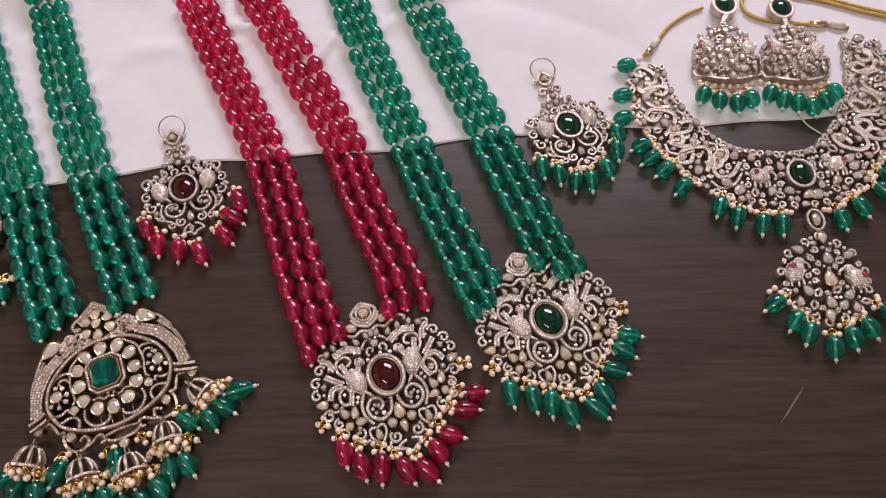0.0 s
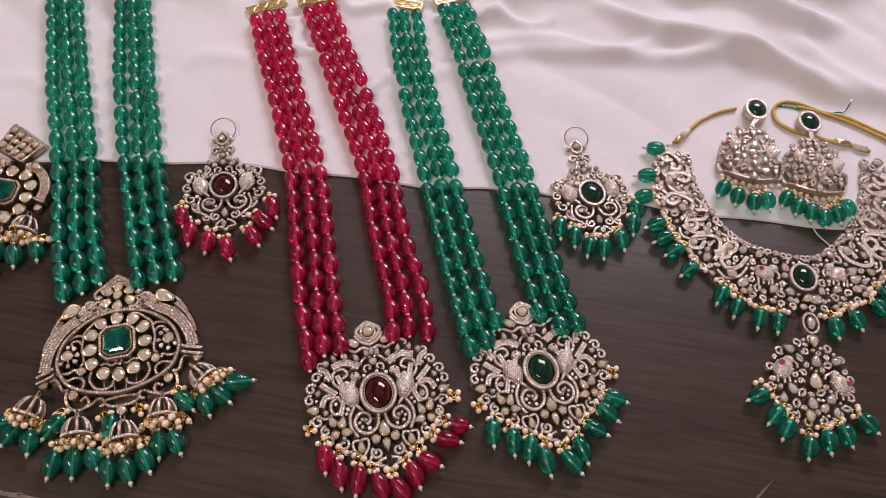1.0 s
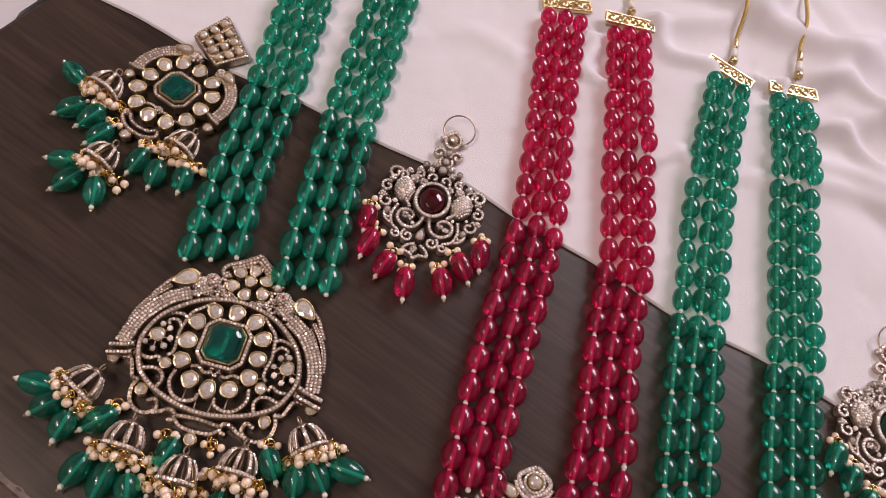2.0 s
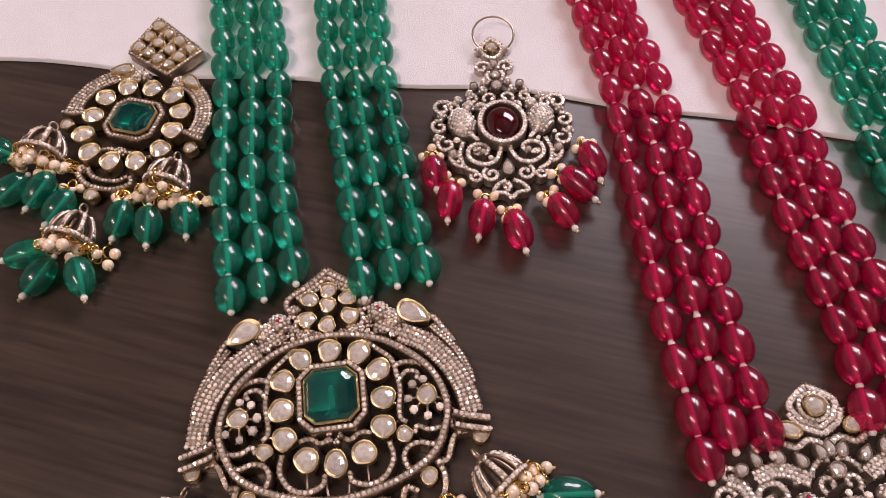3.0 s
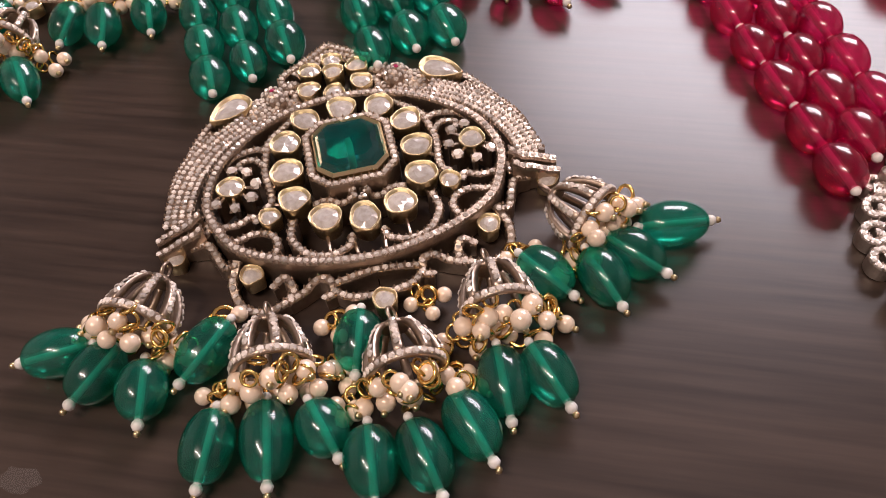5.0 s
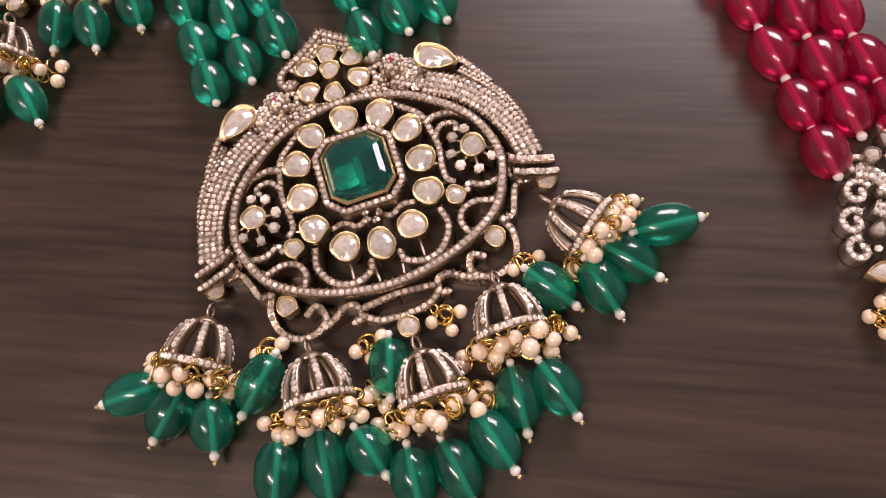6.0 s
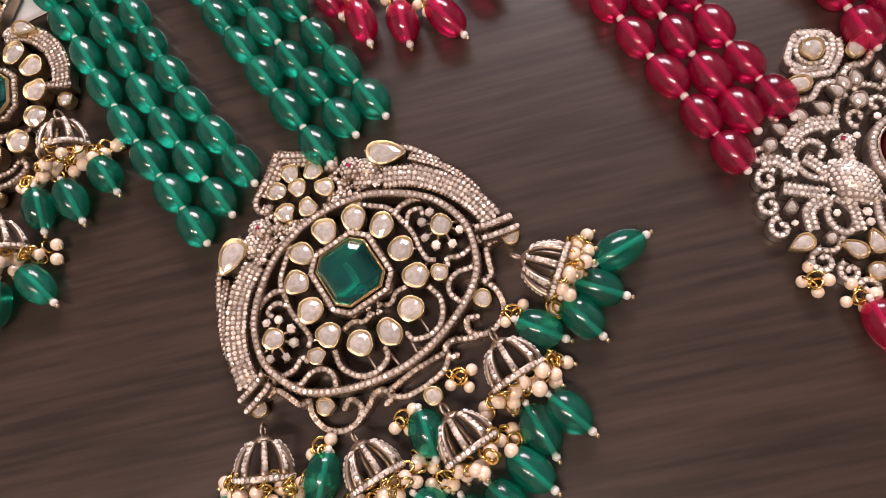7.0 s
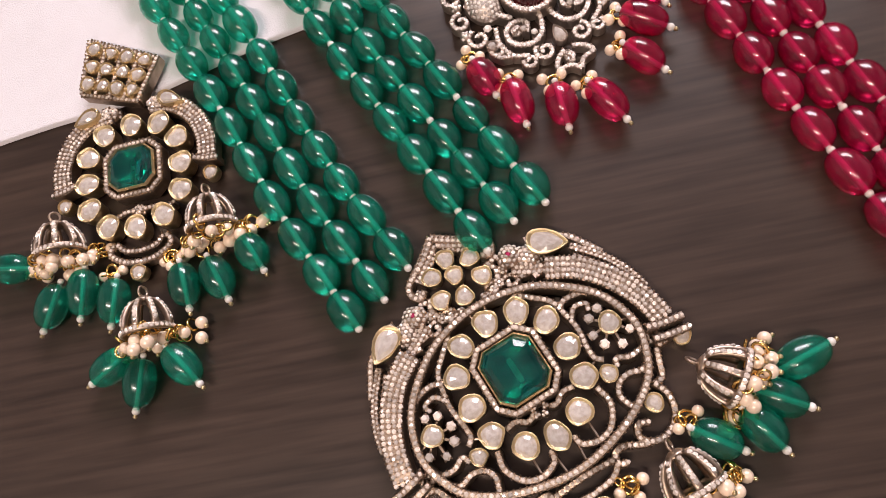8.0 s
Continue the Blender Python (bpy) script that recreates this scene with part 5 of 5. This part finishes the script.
def crescent_earring(m):
    er = thing("jhumki_earring", m, "earring with a green step-cut stone and three small bells", "earring", "drop earrings")
    f = Filigree(43)
    f.band(ringed(8.5, 8.1, 3.1), w=1.8, z=3.2, h=3.4, closed=True)
    for s in (1, -1):
        f.band([(s * 6.6, 20.0), (s * 14.0, 18.4), (s * 20.2, 12.6), (s * 23.0, 5.0), (s * 22.8, -1.6)], w=5.6, z=2.4, h=3.6, rows=4)
        f.band([(s * 18.8, -1.0), (s * 22.6, -2.2), (s * 26.4, -2.6)], w=1.8, z=2.6, h=3.8)
        f.dome(s * 8.0, 20.6, 4.0, 3.0, -s * 20, 2.6, 3.8)
        f.band([(0, -12.8), (s * 4, -12.2), (s * 8, -13.6), (s * 11, -12.2)], w=1.6)
        f.band([(s * 8.0, -21.6), (s * 9.4, -24.6), (s * 5.0, -27.8), (0, -28.6)], w=1.8, z=2.0)
        f.band([(s * 7.4, -21.8), (s * 4.6, -24.4), (0, -25.2)], w=1.6, z=2.0)
    f.dome(0, -12.6, 2.0, 2.0, 0, 2.6, 2.4, 1.0)
    # the four-sided stud plate, tilted against the arch
    corner = [Vector(c) for c in ((-12.4, 48.0), (9.8, 35.8), (2.6, 22.4), (-15.8, 29.6))]
    plate = lambda u, v: corner[0].lerp(corner[1], u).lerp(corner[3].lerp(corner[2], u), v)
    for k in range(5):
        f.band([plate(k / 4, v) for v in (0, 0.33, 0.66, 1)], w=1.6, z=4.0, h=2.6)
        f.band([plate(u, k / 4) for u in (0, 0.33, 0.66, 1)], w=1.6, z=3.6, h=2.4)
    ob = f.done("openwork", er, "oxidised openwork set with diamonds")
    step_cut(ob, 6.6, 6.2, 6.2)
    for x, y in ((8.8, 13.2), (0, 14.7), (14.2, 7.0), (14.9, -1.5), (14.4, -10.0), (8.6, -16.7), (0, -18.6)):
        for s in ((1, -1) if x else (1,)):
            stone(ob, s * x, y, 7.0, 7.8, math.degrees(math.atan2(y + 2, s * x)) - 90, CUPS[(int(abs(x)) + (s > 0)) % 5], 3.0, 3.6)
    for s in (1, -1):
        stone(ob, s * 23.2, -6.2, 4.8, 4.8)
        stone(ob, s * 13.6, 19.6, 5.4, 8.6, -s * 115, PEAR, 4.6, 3.4)
    stone(ob, -0.8, -31.8, 5.0, 5.0)
    for i in range(4):
        for j in range(3):
            q = plate((i + 0.5) / 4, (j + 0.5) / 3)
            stone(ob, q.x, q.y, 4.6 if i % 2 else 5.2, 5.0, 25 + 20 * i + 33 * j, (ROUND, PEAR)[(i + j) % 2], 5.0, 3.0)
    for i, (a, b) in enumerate((((22.9, -14.6), (23.7, -26.7)), ((-24.2, -12.0), (-23.0, -23.8)), ((2.2, -40.8), (2.8, -51.3)))):
        jhumki(er, a, b, 61 + i)
    r = random.Random(44)
    for mid, tip in (((-40.6, -21.9), (-48.4, -20.0)), ((-27.6, -36.2), (-31.0, -42.6)), ((-18.0, -34.2), (-19.5, -41.4)), ((-8.4, -38.8), (-10.2, -45.6)), ((12.9, -38.6), (13.4, -45.4)), ((22.8, -38.6), (25.0, -45.2)), ((33.6, -33.6), (36.0, -39.2)),
                     ((-10.0, -57.6), (-16.2, -60.8)), ((-1.8, -63.6), (-3.8, -70.6)), ((10.8, -60.9), (14.8, -66.8))):
        drop(er, mid, tip, "green", r)
    for x, y in ((-9.4, -29.5), (9.0, -29.0)):
        ring_cluster(er, x, y, r, (0, -1), 3)
    return er


crescent_earring(pose(-0.1012, 0.0802, 0.0004, 0, 0, 1.1))


# ---- the collar necklace with its pendant and cords ----
def collar():
    nk = thing("collar_necklace", pose(0.370, 0.1135, 0), "diamond collar necklace with green beads and a drop pendant", "necklace")
    lift = lambda x, y: cloth_height(0.370 + x * MM, 0.1135 + y * MM) * 1000
    mid = [(-76.5, 80), (-75.5, 58), (-68, 37), (-56, 19), (-40, 5.5), (-21, 0.2), (0, -1.2), (19, 3), (33, 15.5), (44.5, 31), (52, 48), (56.5, 68), (57, 100)]
    line = spline([(x, y, 0) for x, y in mid], 1.0)
    n = len(line)
    half = [11.0 + 8.0 * math.sin(math.pi * i / (n - 1)) ** 0.8 for i in range(n)]
    f = Filigree(51, lift, floor=lift)
    side = []
    for i, p in enumerate(line):
        d = (line[min(i + 1, n - 1)] - line[max(i - 1, 0)]).normalized()
        side.append(Vector((-d.y, d.x, 0)))
    for sgn in (1, -1):
        for c, i in enumerate(range(3, n - 3, 5)):
            p = line[i] + side[i] * sgn * (half[i] - 2.4)
            turn = math.degrees(math.atan2(side[i].y, side[i].x))
            if c % 3 == 1:
                f.spots.append((p.x, p.y, 3.8, turn))
                f.mark(p.x, p.y, 2.2)
            else:
                f.band(curl(p.x, p.y, 2.3, turn + 180, sgn * (1.15 if c % 3 else -1.15), 0.3, 12), w=1.5)

    def inside(x, y):
        best = min(range(0, n, 3), key=lambda i: (line[i].x - x) ** 2 + (line[i].y - y) ** 2)
        return math.hypot(line[best].x - x, line[best].y - y) < half[best] - 2.4 and 2 < best < n - 3
    jewels = [(-79.1, 55.5, 7), (-70.5, 36.8, 5.6), (-65.2, 32.6, 5), (-55.3, 24.0, 6), (-55.1, 5.0, 6), (-41.7, 14.5, 6), (-33.0, 14.8, 6.4), (-40.4, -3.3, 6.4), (-23.9, 13.4, 5.6), (-16.3, -9.7, 6.4), (-6.3, -9.3, 5.6),
              (3.5, -12.0, 7), (19.9, 21.0, 5.6), (30.4, 26.0, 6.4), (21.4, -2.9, 6.4), (12.4, -5.2, 5.6), (33.5, 36.8, 5.6), (43.1, 13.6, 5.6), (53.9, 28.0, 5.6), (55.9, 96.6, 6.6), (62.5, 78.5, 5.6), (48.1, 53.7, 6.4),
              (60.3, 54.2, 6), (53.0, 66.8, 5.6), (-84.0, 67.0, 5), (-63.0, 14.0, 5.6), (-48.0, 22.5, 4.6), (54.0, 86.0, 4.6), (-71.0, 70.0, 4.6), (-73.5, 50.0, 4.6), (40.0, 25.0, 4.8), (-30.0, -12.8, 4.4)]
    keep = [(x, y, w / 2) for x, y, w in jewels] + [(1.6, 1.1, 8.5)]
    k = 22
    f.band([(1.6 + 7.4 * math.cos(2 * math.pi * i / k), 1.1 + 8.6 * math.sin(2 * math.pi * i / k)) for i in range(k)], w=1.9, z=3.2, h=3.6, closed=True)
    # two small elephants beside the gem
    for s, ex, ey in ((-1, -20.9, 1.0), (1, 24.0, 8.6)):
        f.dome(ex, ey, 6.4, 4.8, s * 25, 2.2, 4.6)
        f.dome(ex - s * 5.4, ey + 3.4, 3.2, 3.0, 0, 2.6, 4.0)
        f.band([(ex - s * 7.4, ey + 3.0), (ex - s * 9.2, ey - 0.2), (ex - s * 8.0, ey - 3.0)], w=1.6)
        for lx in (-3.6, -0.6, 2.6, 4.6):
            f.band([(ex + lx, ey - 2.6), (ex + lx + 0.2, ey - 5.2), (ex + lx, ey - 7.4)], w=1.7)
    # swans with bent necks on the arms of the collar
    for cx, cy, a in ((-64.5, 27.0, 20), (-44.6, 11.0, 0), (45.6, 34.7, 60), (-78, 62, 0), (57, 84, 0)):
        f.band(curl(cx, cy, 5.2, a + 180, 0.8, 0.5, 12), w=2.8, rows=2, h=3.0)
    for c, i in enumerate(range(6, n - 20, 15)):
        at = lambda k, w, e=(1 if c % 2 else -1), i=i: (line[i + k] + side[i + k] * e * w * half[i + k])[:2]
        if all(math.hypot(at(6, 0)[0] - a, at(6, 0)[1] - b) > 15 for a, b in ((1.6, 1.1), (-20.9, 1.0), (24.0, 8.6))):
            f.band([at(2, 0.1), at(4, 0.45), at(0, 0.7), at(-3, 0.3), at(1, -0.2), at(6, -0.35), at(11, -0.1), at(14, 0.4)], w=2.6, rows=2, h=3.0)
            f.band([at(3, -0.6), at(8, -0.68), at(13, -0.4), at(16, 0.05)], w=1.7)
    fill(f, inside, -95, 75, -20, 105, keep, 3.2, 0.2)
    ob = f.done("collar", nk, "curved openwork collar set with diamonds", RHODIUM, PAVE_WHITE)
    cabochon(ob, 1.6, 1.1, 6.0, 7.2, GEM_DARK_GREEN, 5.6, 4.6)
    rng = random.Random(52)
    for i, (x, y, w) in enumerate(jewels):
        stone(ob, x, y, w * 0.86, w * 1.05, rng.uniform(0, 360), (PEAR_S, ROUND_S, PEAR)[i % 3], 2.2 + lift(x, y), 3.0)
    for i, (x, y, w, a) in enumerate(f.spots):
        stone(ob, x, y, w, w * 1.25, a, (PEAR_S, ROUND_S)[i % 2], 2.2 + lift(x, y), 2.6)
    for x, y in ((-23.4, 2.2), (27.4, 9.6)):
        stone(ob, x, y, 3.0, 3.0, 10, SQUARE_RED, 5.6 + lift(x, y), 1.6, "ruby_chip")
    # beads that hang from the lower edge
    ends = [(-88.5, 78.1), (-93.2, 56.3), (-94.6, 40.0), (-85.7, 22.1), (-81.0, 13.0), (-74.3, 5.6), (-65.5, -5.8), (-46.7, -18.9), (-38.0, -25.6), (-25.0, -30.0), (-14.1, -30.4), (19.0, -27.6), (31.6, -20.2), (46.3, -10.0), (51.5, 0.3), (60.7, 9.1), (75.0, 84.1), (77.3, 68.1), (76, 50), (71, 30)]
    for x, y in ends:
        best = min(range(n), key=lambda i: (line[i].x - x) ** 2 + (line[i].y - y) ** 2)
        d = Vector((x - line[best].x, y - line[best].y, 0)).normalized()
        z = 4.7 + lift(x, y)
        drop(nk, (x, y), (x + d.x * 6.4, y + d.y * 6.4), "green", rng, z, 0.95)
        rx, ry = x - d.x * 8.4, y - d.y * 8.4
        ring_cluster(nk, rx, ry, rng, (d.x, d.y), 3)
        t = Vector((-d.y, d.x, 0))
        for q in (-6.0, 6.0):
            pearl(nk, rx + t.x * q, ry + t.y * q, 3.0 + lift(rx, ry))
    # the oval link and the pendant
    f = Filigree(53)
    k = 16
    f.band([(4.6 + 4.4 * math.cos(2 * math.pi * i / k), -27.6 + 6.2 * math.sin(2 * math.pi * i / k)) for i in range(k)], w=1.6, z=1.8, h=2.6, closed=True)
    edge = [(4.6, -35.4), (13.4, -40.2), (21.4, -47.0), (25.6, -58.0), (25.0, -70.0), (17.6, -81.0), (7.6, -87.2), (-0.8, -89.4), (-8.6, -86.0), (-17.4, -79.4), (-21.6, -70.2), (-22.0, -58.6), (-15.6, -46.4), (-5.0, -39.6)]
    for i, (x, y) in enumerate(edge):
        f.band(curl(2.2 + (x - 2.2) * 0.93, -62.5 + (y + 62.5) * 0.93, 2.6, math.degrees(math.atan2(y + 62.5, x - 2.2)) + 180, 1.15 if i % 2 else -1.15, 0.3, 12), w=1.5)
    gems = [(5.0, -39.2, 7.0, 180), (-9.7, -46.0, 6.4, 70), (17.4, -49.4, 6.2, -70), (5.4, -51.0, 7.0, 0), (4.2, -63.0, 9.0, 0), (-9.0, -69.8, 6.6, 30), (1.6, -76.4, 7.0, 10), (12.4, -72.2, 6.4, -30), (-0.2, -84.6, 7.0, 180), (-14.0, -75.9, 5.6, 0), (14.4, -79.4, 5.6, 0)]
    pin = lambda x, y: (x - 2.2) ** 2 / 22.4 ** 2 + (y + 63.0) ** 2 / 24.4 ** 2 < 1
    for s, ex, ey in ((-1, -13.0, -58.5), (1, 18.6, -62.8)):
        f.dome(ex, ey, 6.8, 5.2, -s * 60, 2.2, 4.8)
        f.dome(ex - s * 3.0, ey + 5.4, 3.0, 2.8, 0, 2.6, 3.8)
        f.band([(ex - s * 5.4, ey + 6.0), (ex - s * 7.8, ey + 4.2), (ex - s * 8.4, ey + 1.6)], w=1.5)
        for q in (-2.6, 0.6, 3.0):
            f.band([(ex + q, ey - 3.4), (ex + q * 1.2, ey - 6.4), (ex + q * 1.2, ey - 8.6)], w=1.6)
    fill(f, pin, -22, 26, -88, -38, [(x, y, w / 2) for x, y, w, _ in gems], 2.8, 0.16)
    ob = f.done("pendant", nk, "openwork drop pendant set with diamonds", RHODIUM, PAVE_WHITE)
    stone(ob, 4.6, -27.6, 5.0, 8.0, 0, ROUND_S, 2.2, 3.0)
    for i, (x, y, w, a) in enumerate(gems):
        stone(ob, x, y, w * 0.84, w * 1.08, a, PEAR_S if i % 4 else PEAR, 2.4, 3.2)
    for i, (x, y, w, a) in enumerate(f.spots):
        stone(ob, x, y, w, w * 1.2, a, (PEAR_S, ROUND_S)[i % 2], 2.2, 2.6)
    for x, y in ((-14.6, -56.4), (22.0, -61.8)):
        stone(ob, x, y, 3.6, 3.6, 10, SQUARE_RED, 5.6, 1.6, "ruby_chip")
    for x, y in ((-27.4, -77.3), (-18.6, -86.9), (-13.0, -93.6), (-1.7, -101.4), (8.9, -96.2), (18.8, -91.0), (31.4, -82.6)):
        d = Vector((x - 2.2, y + 58.0, 0)).normalized()
        drop(nk, (x, y), (x + d.x * 6.4, y + d.y * 6.4), "green", rng, 4.7, 0.98)
        ring_cluster(nk, x - d.x * 8.2, y - d.y * 8.2, rng, (d.x, d.y), 3)
    pearl(nk, -25.0, -67.5, 2.4), pearl(nk, -28.0, -69.4, 2.0), pearl(nk, 27.6, -73.0, 2.2)
    # cords
    for pts, r in (([(-76.0, 88.0), (-70.4, 95.3), (-64.3, 102.4), (-58.8, 109.7), (-46.6, 120.3), (-34.0, 126.4)], 1.15),
                   ([(54.0, 107.4), (45, 110.0), (30.5, 110.4), (18.3, 112.0), (3.1, 114.6), (-7.0, 120.5), (-8.7, 130.9), (-1.1, 138.5), (10.1, 138.9), (25, 134.4), (44, 130.5), (66, 121.0), (92, 111.0), (130, 92)], 1.3),
                   ([(8, 136.0), (25.3, 135.0), (41.1, 134.6), (64.2, 125.0), (90, 115.4), (128, 98)], 1.3)):
        path = spline([(x * MM, y * MM, (lift(x, y) + 1.6) * MM) for x, y in pts], 0.002)
        part("cord", tube(bmesh.new(), path, r * MM, 7), CORD, nk, "gold metallic cord", smooth=True)
    for pts, r, mat, nm in (([(8.6, 48.0), (10.6, 45.1), (14.6, 37.9), (21.7, 30.8)], 0.5, IVORY, "thread_end"), ([(45.0, 148.5), (41.0, 140.8), (35.7, 138.6), (29.0, 136.0)], 0.5, EMERALD, "thread_end"), ([(-5.7, 134.8), (2.0, 135.4), (9.4, 134.4)], 0.6, EMERALD, "thread_end")):
        path = spline([(x * MM, y * MM, (lift(x, y) + 0.7) * MM) for x, y in pts], 0.002)
        part(nm, tube(bmesh.new(), path, r * MM, 6), mat, nk, smooth=True)
    for a, b, r, mat, nm in (((-66.5, 99.6), (-70.6, 94.2), 2.3, IVORY, "cord_wrap"), ((-71.6, 92.6), (-74.2, 88.8), 2.4, GOLD, "cord_bead"), ((42.6, 110.2), (51.4, 108.6), 2.5, IVORY, "cord_wrap"), ((30.0, 110.6), (40.0, 110.2), 2.2, GOLD, "cord_wrap")):
        za = lift(*a) + 2.4
        bm = tube(bmesh.new(), [Vector((a[0], a[1], za)) * MM, (Vector((a[0], a[1], za)) * 0.5 + Vector((b[0], b[1], za)) * 0.5) * MM, Vector((b[0], b[1], za)) * MM], [r * MM * 0.8, r * MM, r * MM * 0.8], 10)
        part(nm, bm, mat, nk, smooth=True)
    return nk


collar()


def bell_earring(x, y, sx, sy, seed, drops):
    """A large bell-shaped earring below an oval stud; x, y is the middle of the bell, sx, sy the stud, in millimetres from the collar."""
    o = Vector((0.370 + x * MM, 0.1135 + y * MM, 0))
    o.z = cloth_height(o.x, o.y)
    er = thing("bell_earring", Matrix.Translation(o), "bell earring with a green oval stud and green beads", "earring", "bell earrings")
    zf = lambda px, py: 8.5 * math.sqrt(max(0.0, 1 - (px / 21.5) ** 2 - ((py - 2) / 27.0) ** 2)) if abs(px) < 21.4 else 0.0
    f = Filigree(seed, zf)
    bell = [(0, 23.6), (8.6, 21.4), (15.0, 15.6), (18.6, 7.4), (19.8, -2.0), (19.8, -11.0), (14.0, -15.6), (6.4, -18.6), (0, -19.4)]
    f.both(bell[4:], w=1.6, z=1.6, h=2.2)
    for bx, by in bell[1:5]:
        for s in (1, -1):
            f.dome(s * bx * 0.93, by * 0.93, 1.9, 1.9, 0, 1.8, 2.6, 1.2)
    ins = lambda px, py: (px / 17.6) ** 2 + ((py - 2.5) / 19.0) ** 2 < 1
    jewels = [(0, 14.6, 6), (0, 5.0, 7), (-8.6, 13.6, 5), (8.6, 13.6, 5), (-6.6, -5.6, 5.4), (6.6, -5.6, 5.4), (0, -9.6, 5.6), (-14.4, -11.6, 5), (14.4, -11.6, 5), (0, -17.6, 6), (-12, 0.5, 4.6)]
    fill(f, ins, -18, 18, -16, 22, [(a, b, c / 2) for a, b, c in jewels] + [(12.0, 2.4, 5.0), (-11.6, 4.6, 4.0)], 2.6, 0.25)
    f.zf = lambda px, py: 0.0
    f.dome(0, 1.6, 19.4, 20.4, 0, 0.6, 9.4, 1.5)
    f.zf = zf
    f.dome(12.0, 2.4, 4.6, 5.6, 0, 2.2, 3.6)
    f.dome(-11.6, 4.6, 4.0, 4.6, 0, 2.2, 3.6)
    ux, uy = sx - x, sy - y
    f.zf = lambda px, py: 0.0
    k = 20
    f.band([(ux + 6.9 * math.cos(2 * math.pi * i / k), uy + 8.0 * math.sin(2 * math.pi * i / k)) for i in range(k)], w=2.0, z=4.0, h=3.4, closed=True)
    f.band([(ux, uy - 8.6), (ux * 0.6, uy - 12.0), (ux * 0.3, 24.0)], w=3.4, z=4.0, h=3.0, rows=2)
    ob = f.done("bell", er, "domed openwork bell set with diamonds", RHODIUM, PAVE_WHITE)
    cabochon(ob, ux, uy, 5.5, 6.6, GEM_DARK_GREEN, 5.2, 4.6)
    for i, (a, b, c) in enumerate(jewels):
        stone(ob, a, b, c * 0.8, c * 1.1, 0 if i % 2 else 180, PEAR_S, 2.2 + zf(a, b), 2.8)
    for i, (a, b, c, d) in enumerate(f.spots):
        stone(ob, a, b, c, c * 1.2, d, (PEAR_S, ROUND_S)[i % 2], 2.2 + zf(a, b), 2.2)
    stone(ob, -15.4, 5.6, 3.8, 3.8, 15, SQUARE_RED, 3.6 + zf(-15.4, 5.6), 1.6, "ruby_chip")
    r = random.Random(seed)
    for dx, dy in drops:
        px, py = dx - x, dy - y
        d = Vector((px * 0.25, -10, 0)).normalized()
        drop(er, (px, py), (px + d.x * 6.2, py + d.y * 6.2), "green", r, 4.9, 0.95)
        ring_cluster(er, px - d.x * 8.0, py - d.y * 8.0, r, (d.x, d.y), 3)
    for i in range(9):
        pearl(er, -18 + 4.5 * i + r.uniform(-.8, .8), -17.5 - 4.0 * (1 - abs(i - 4) / 4) + r.uniform(-.8, .8), 3.4)
    return er


bell_earring(-27.8, 83.0, -22.3, 123.9, 71, [(-45.5, 55.4), (-36.4, 51.1), (-26.4, 48.7), (-17.5, 51.6)])
bell_earring(13.2, 81.5, 12.8, 120.4, 72, [(-5.8, 55.5), (1.5, 51.1), (9.5, 48.6), (17.4, 45.6), (25.8, 50.2), (32.5, 55.9)])
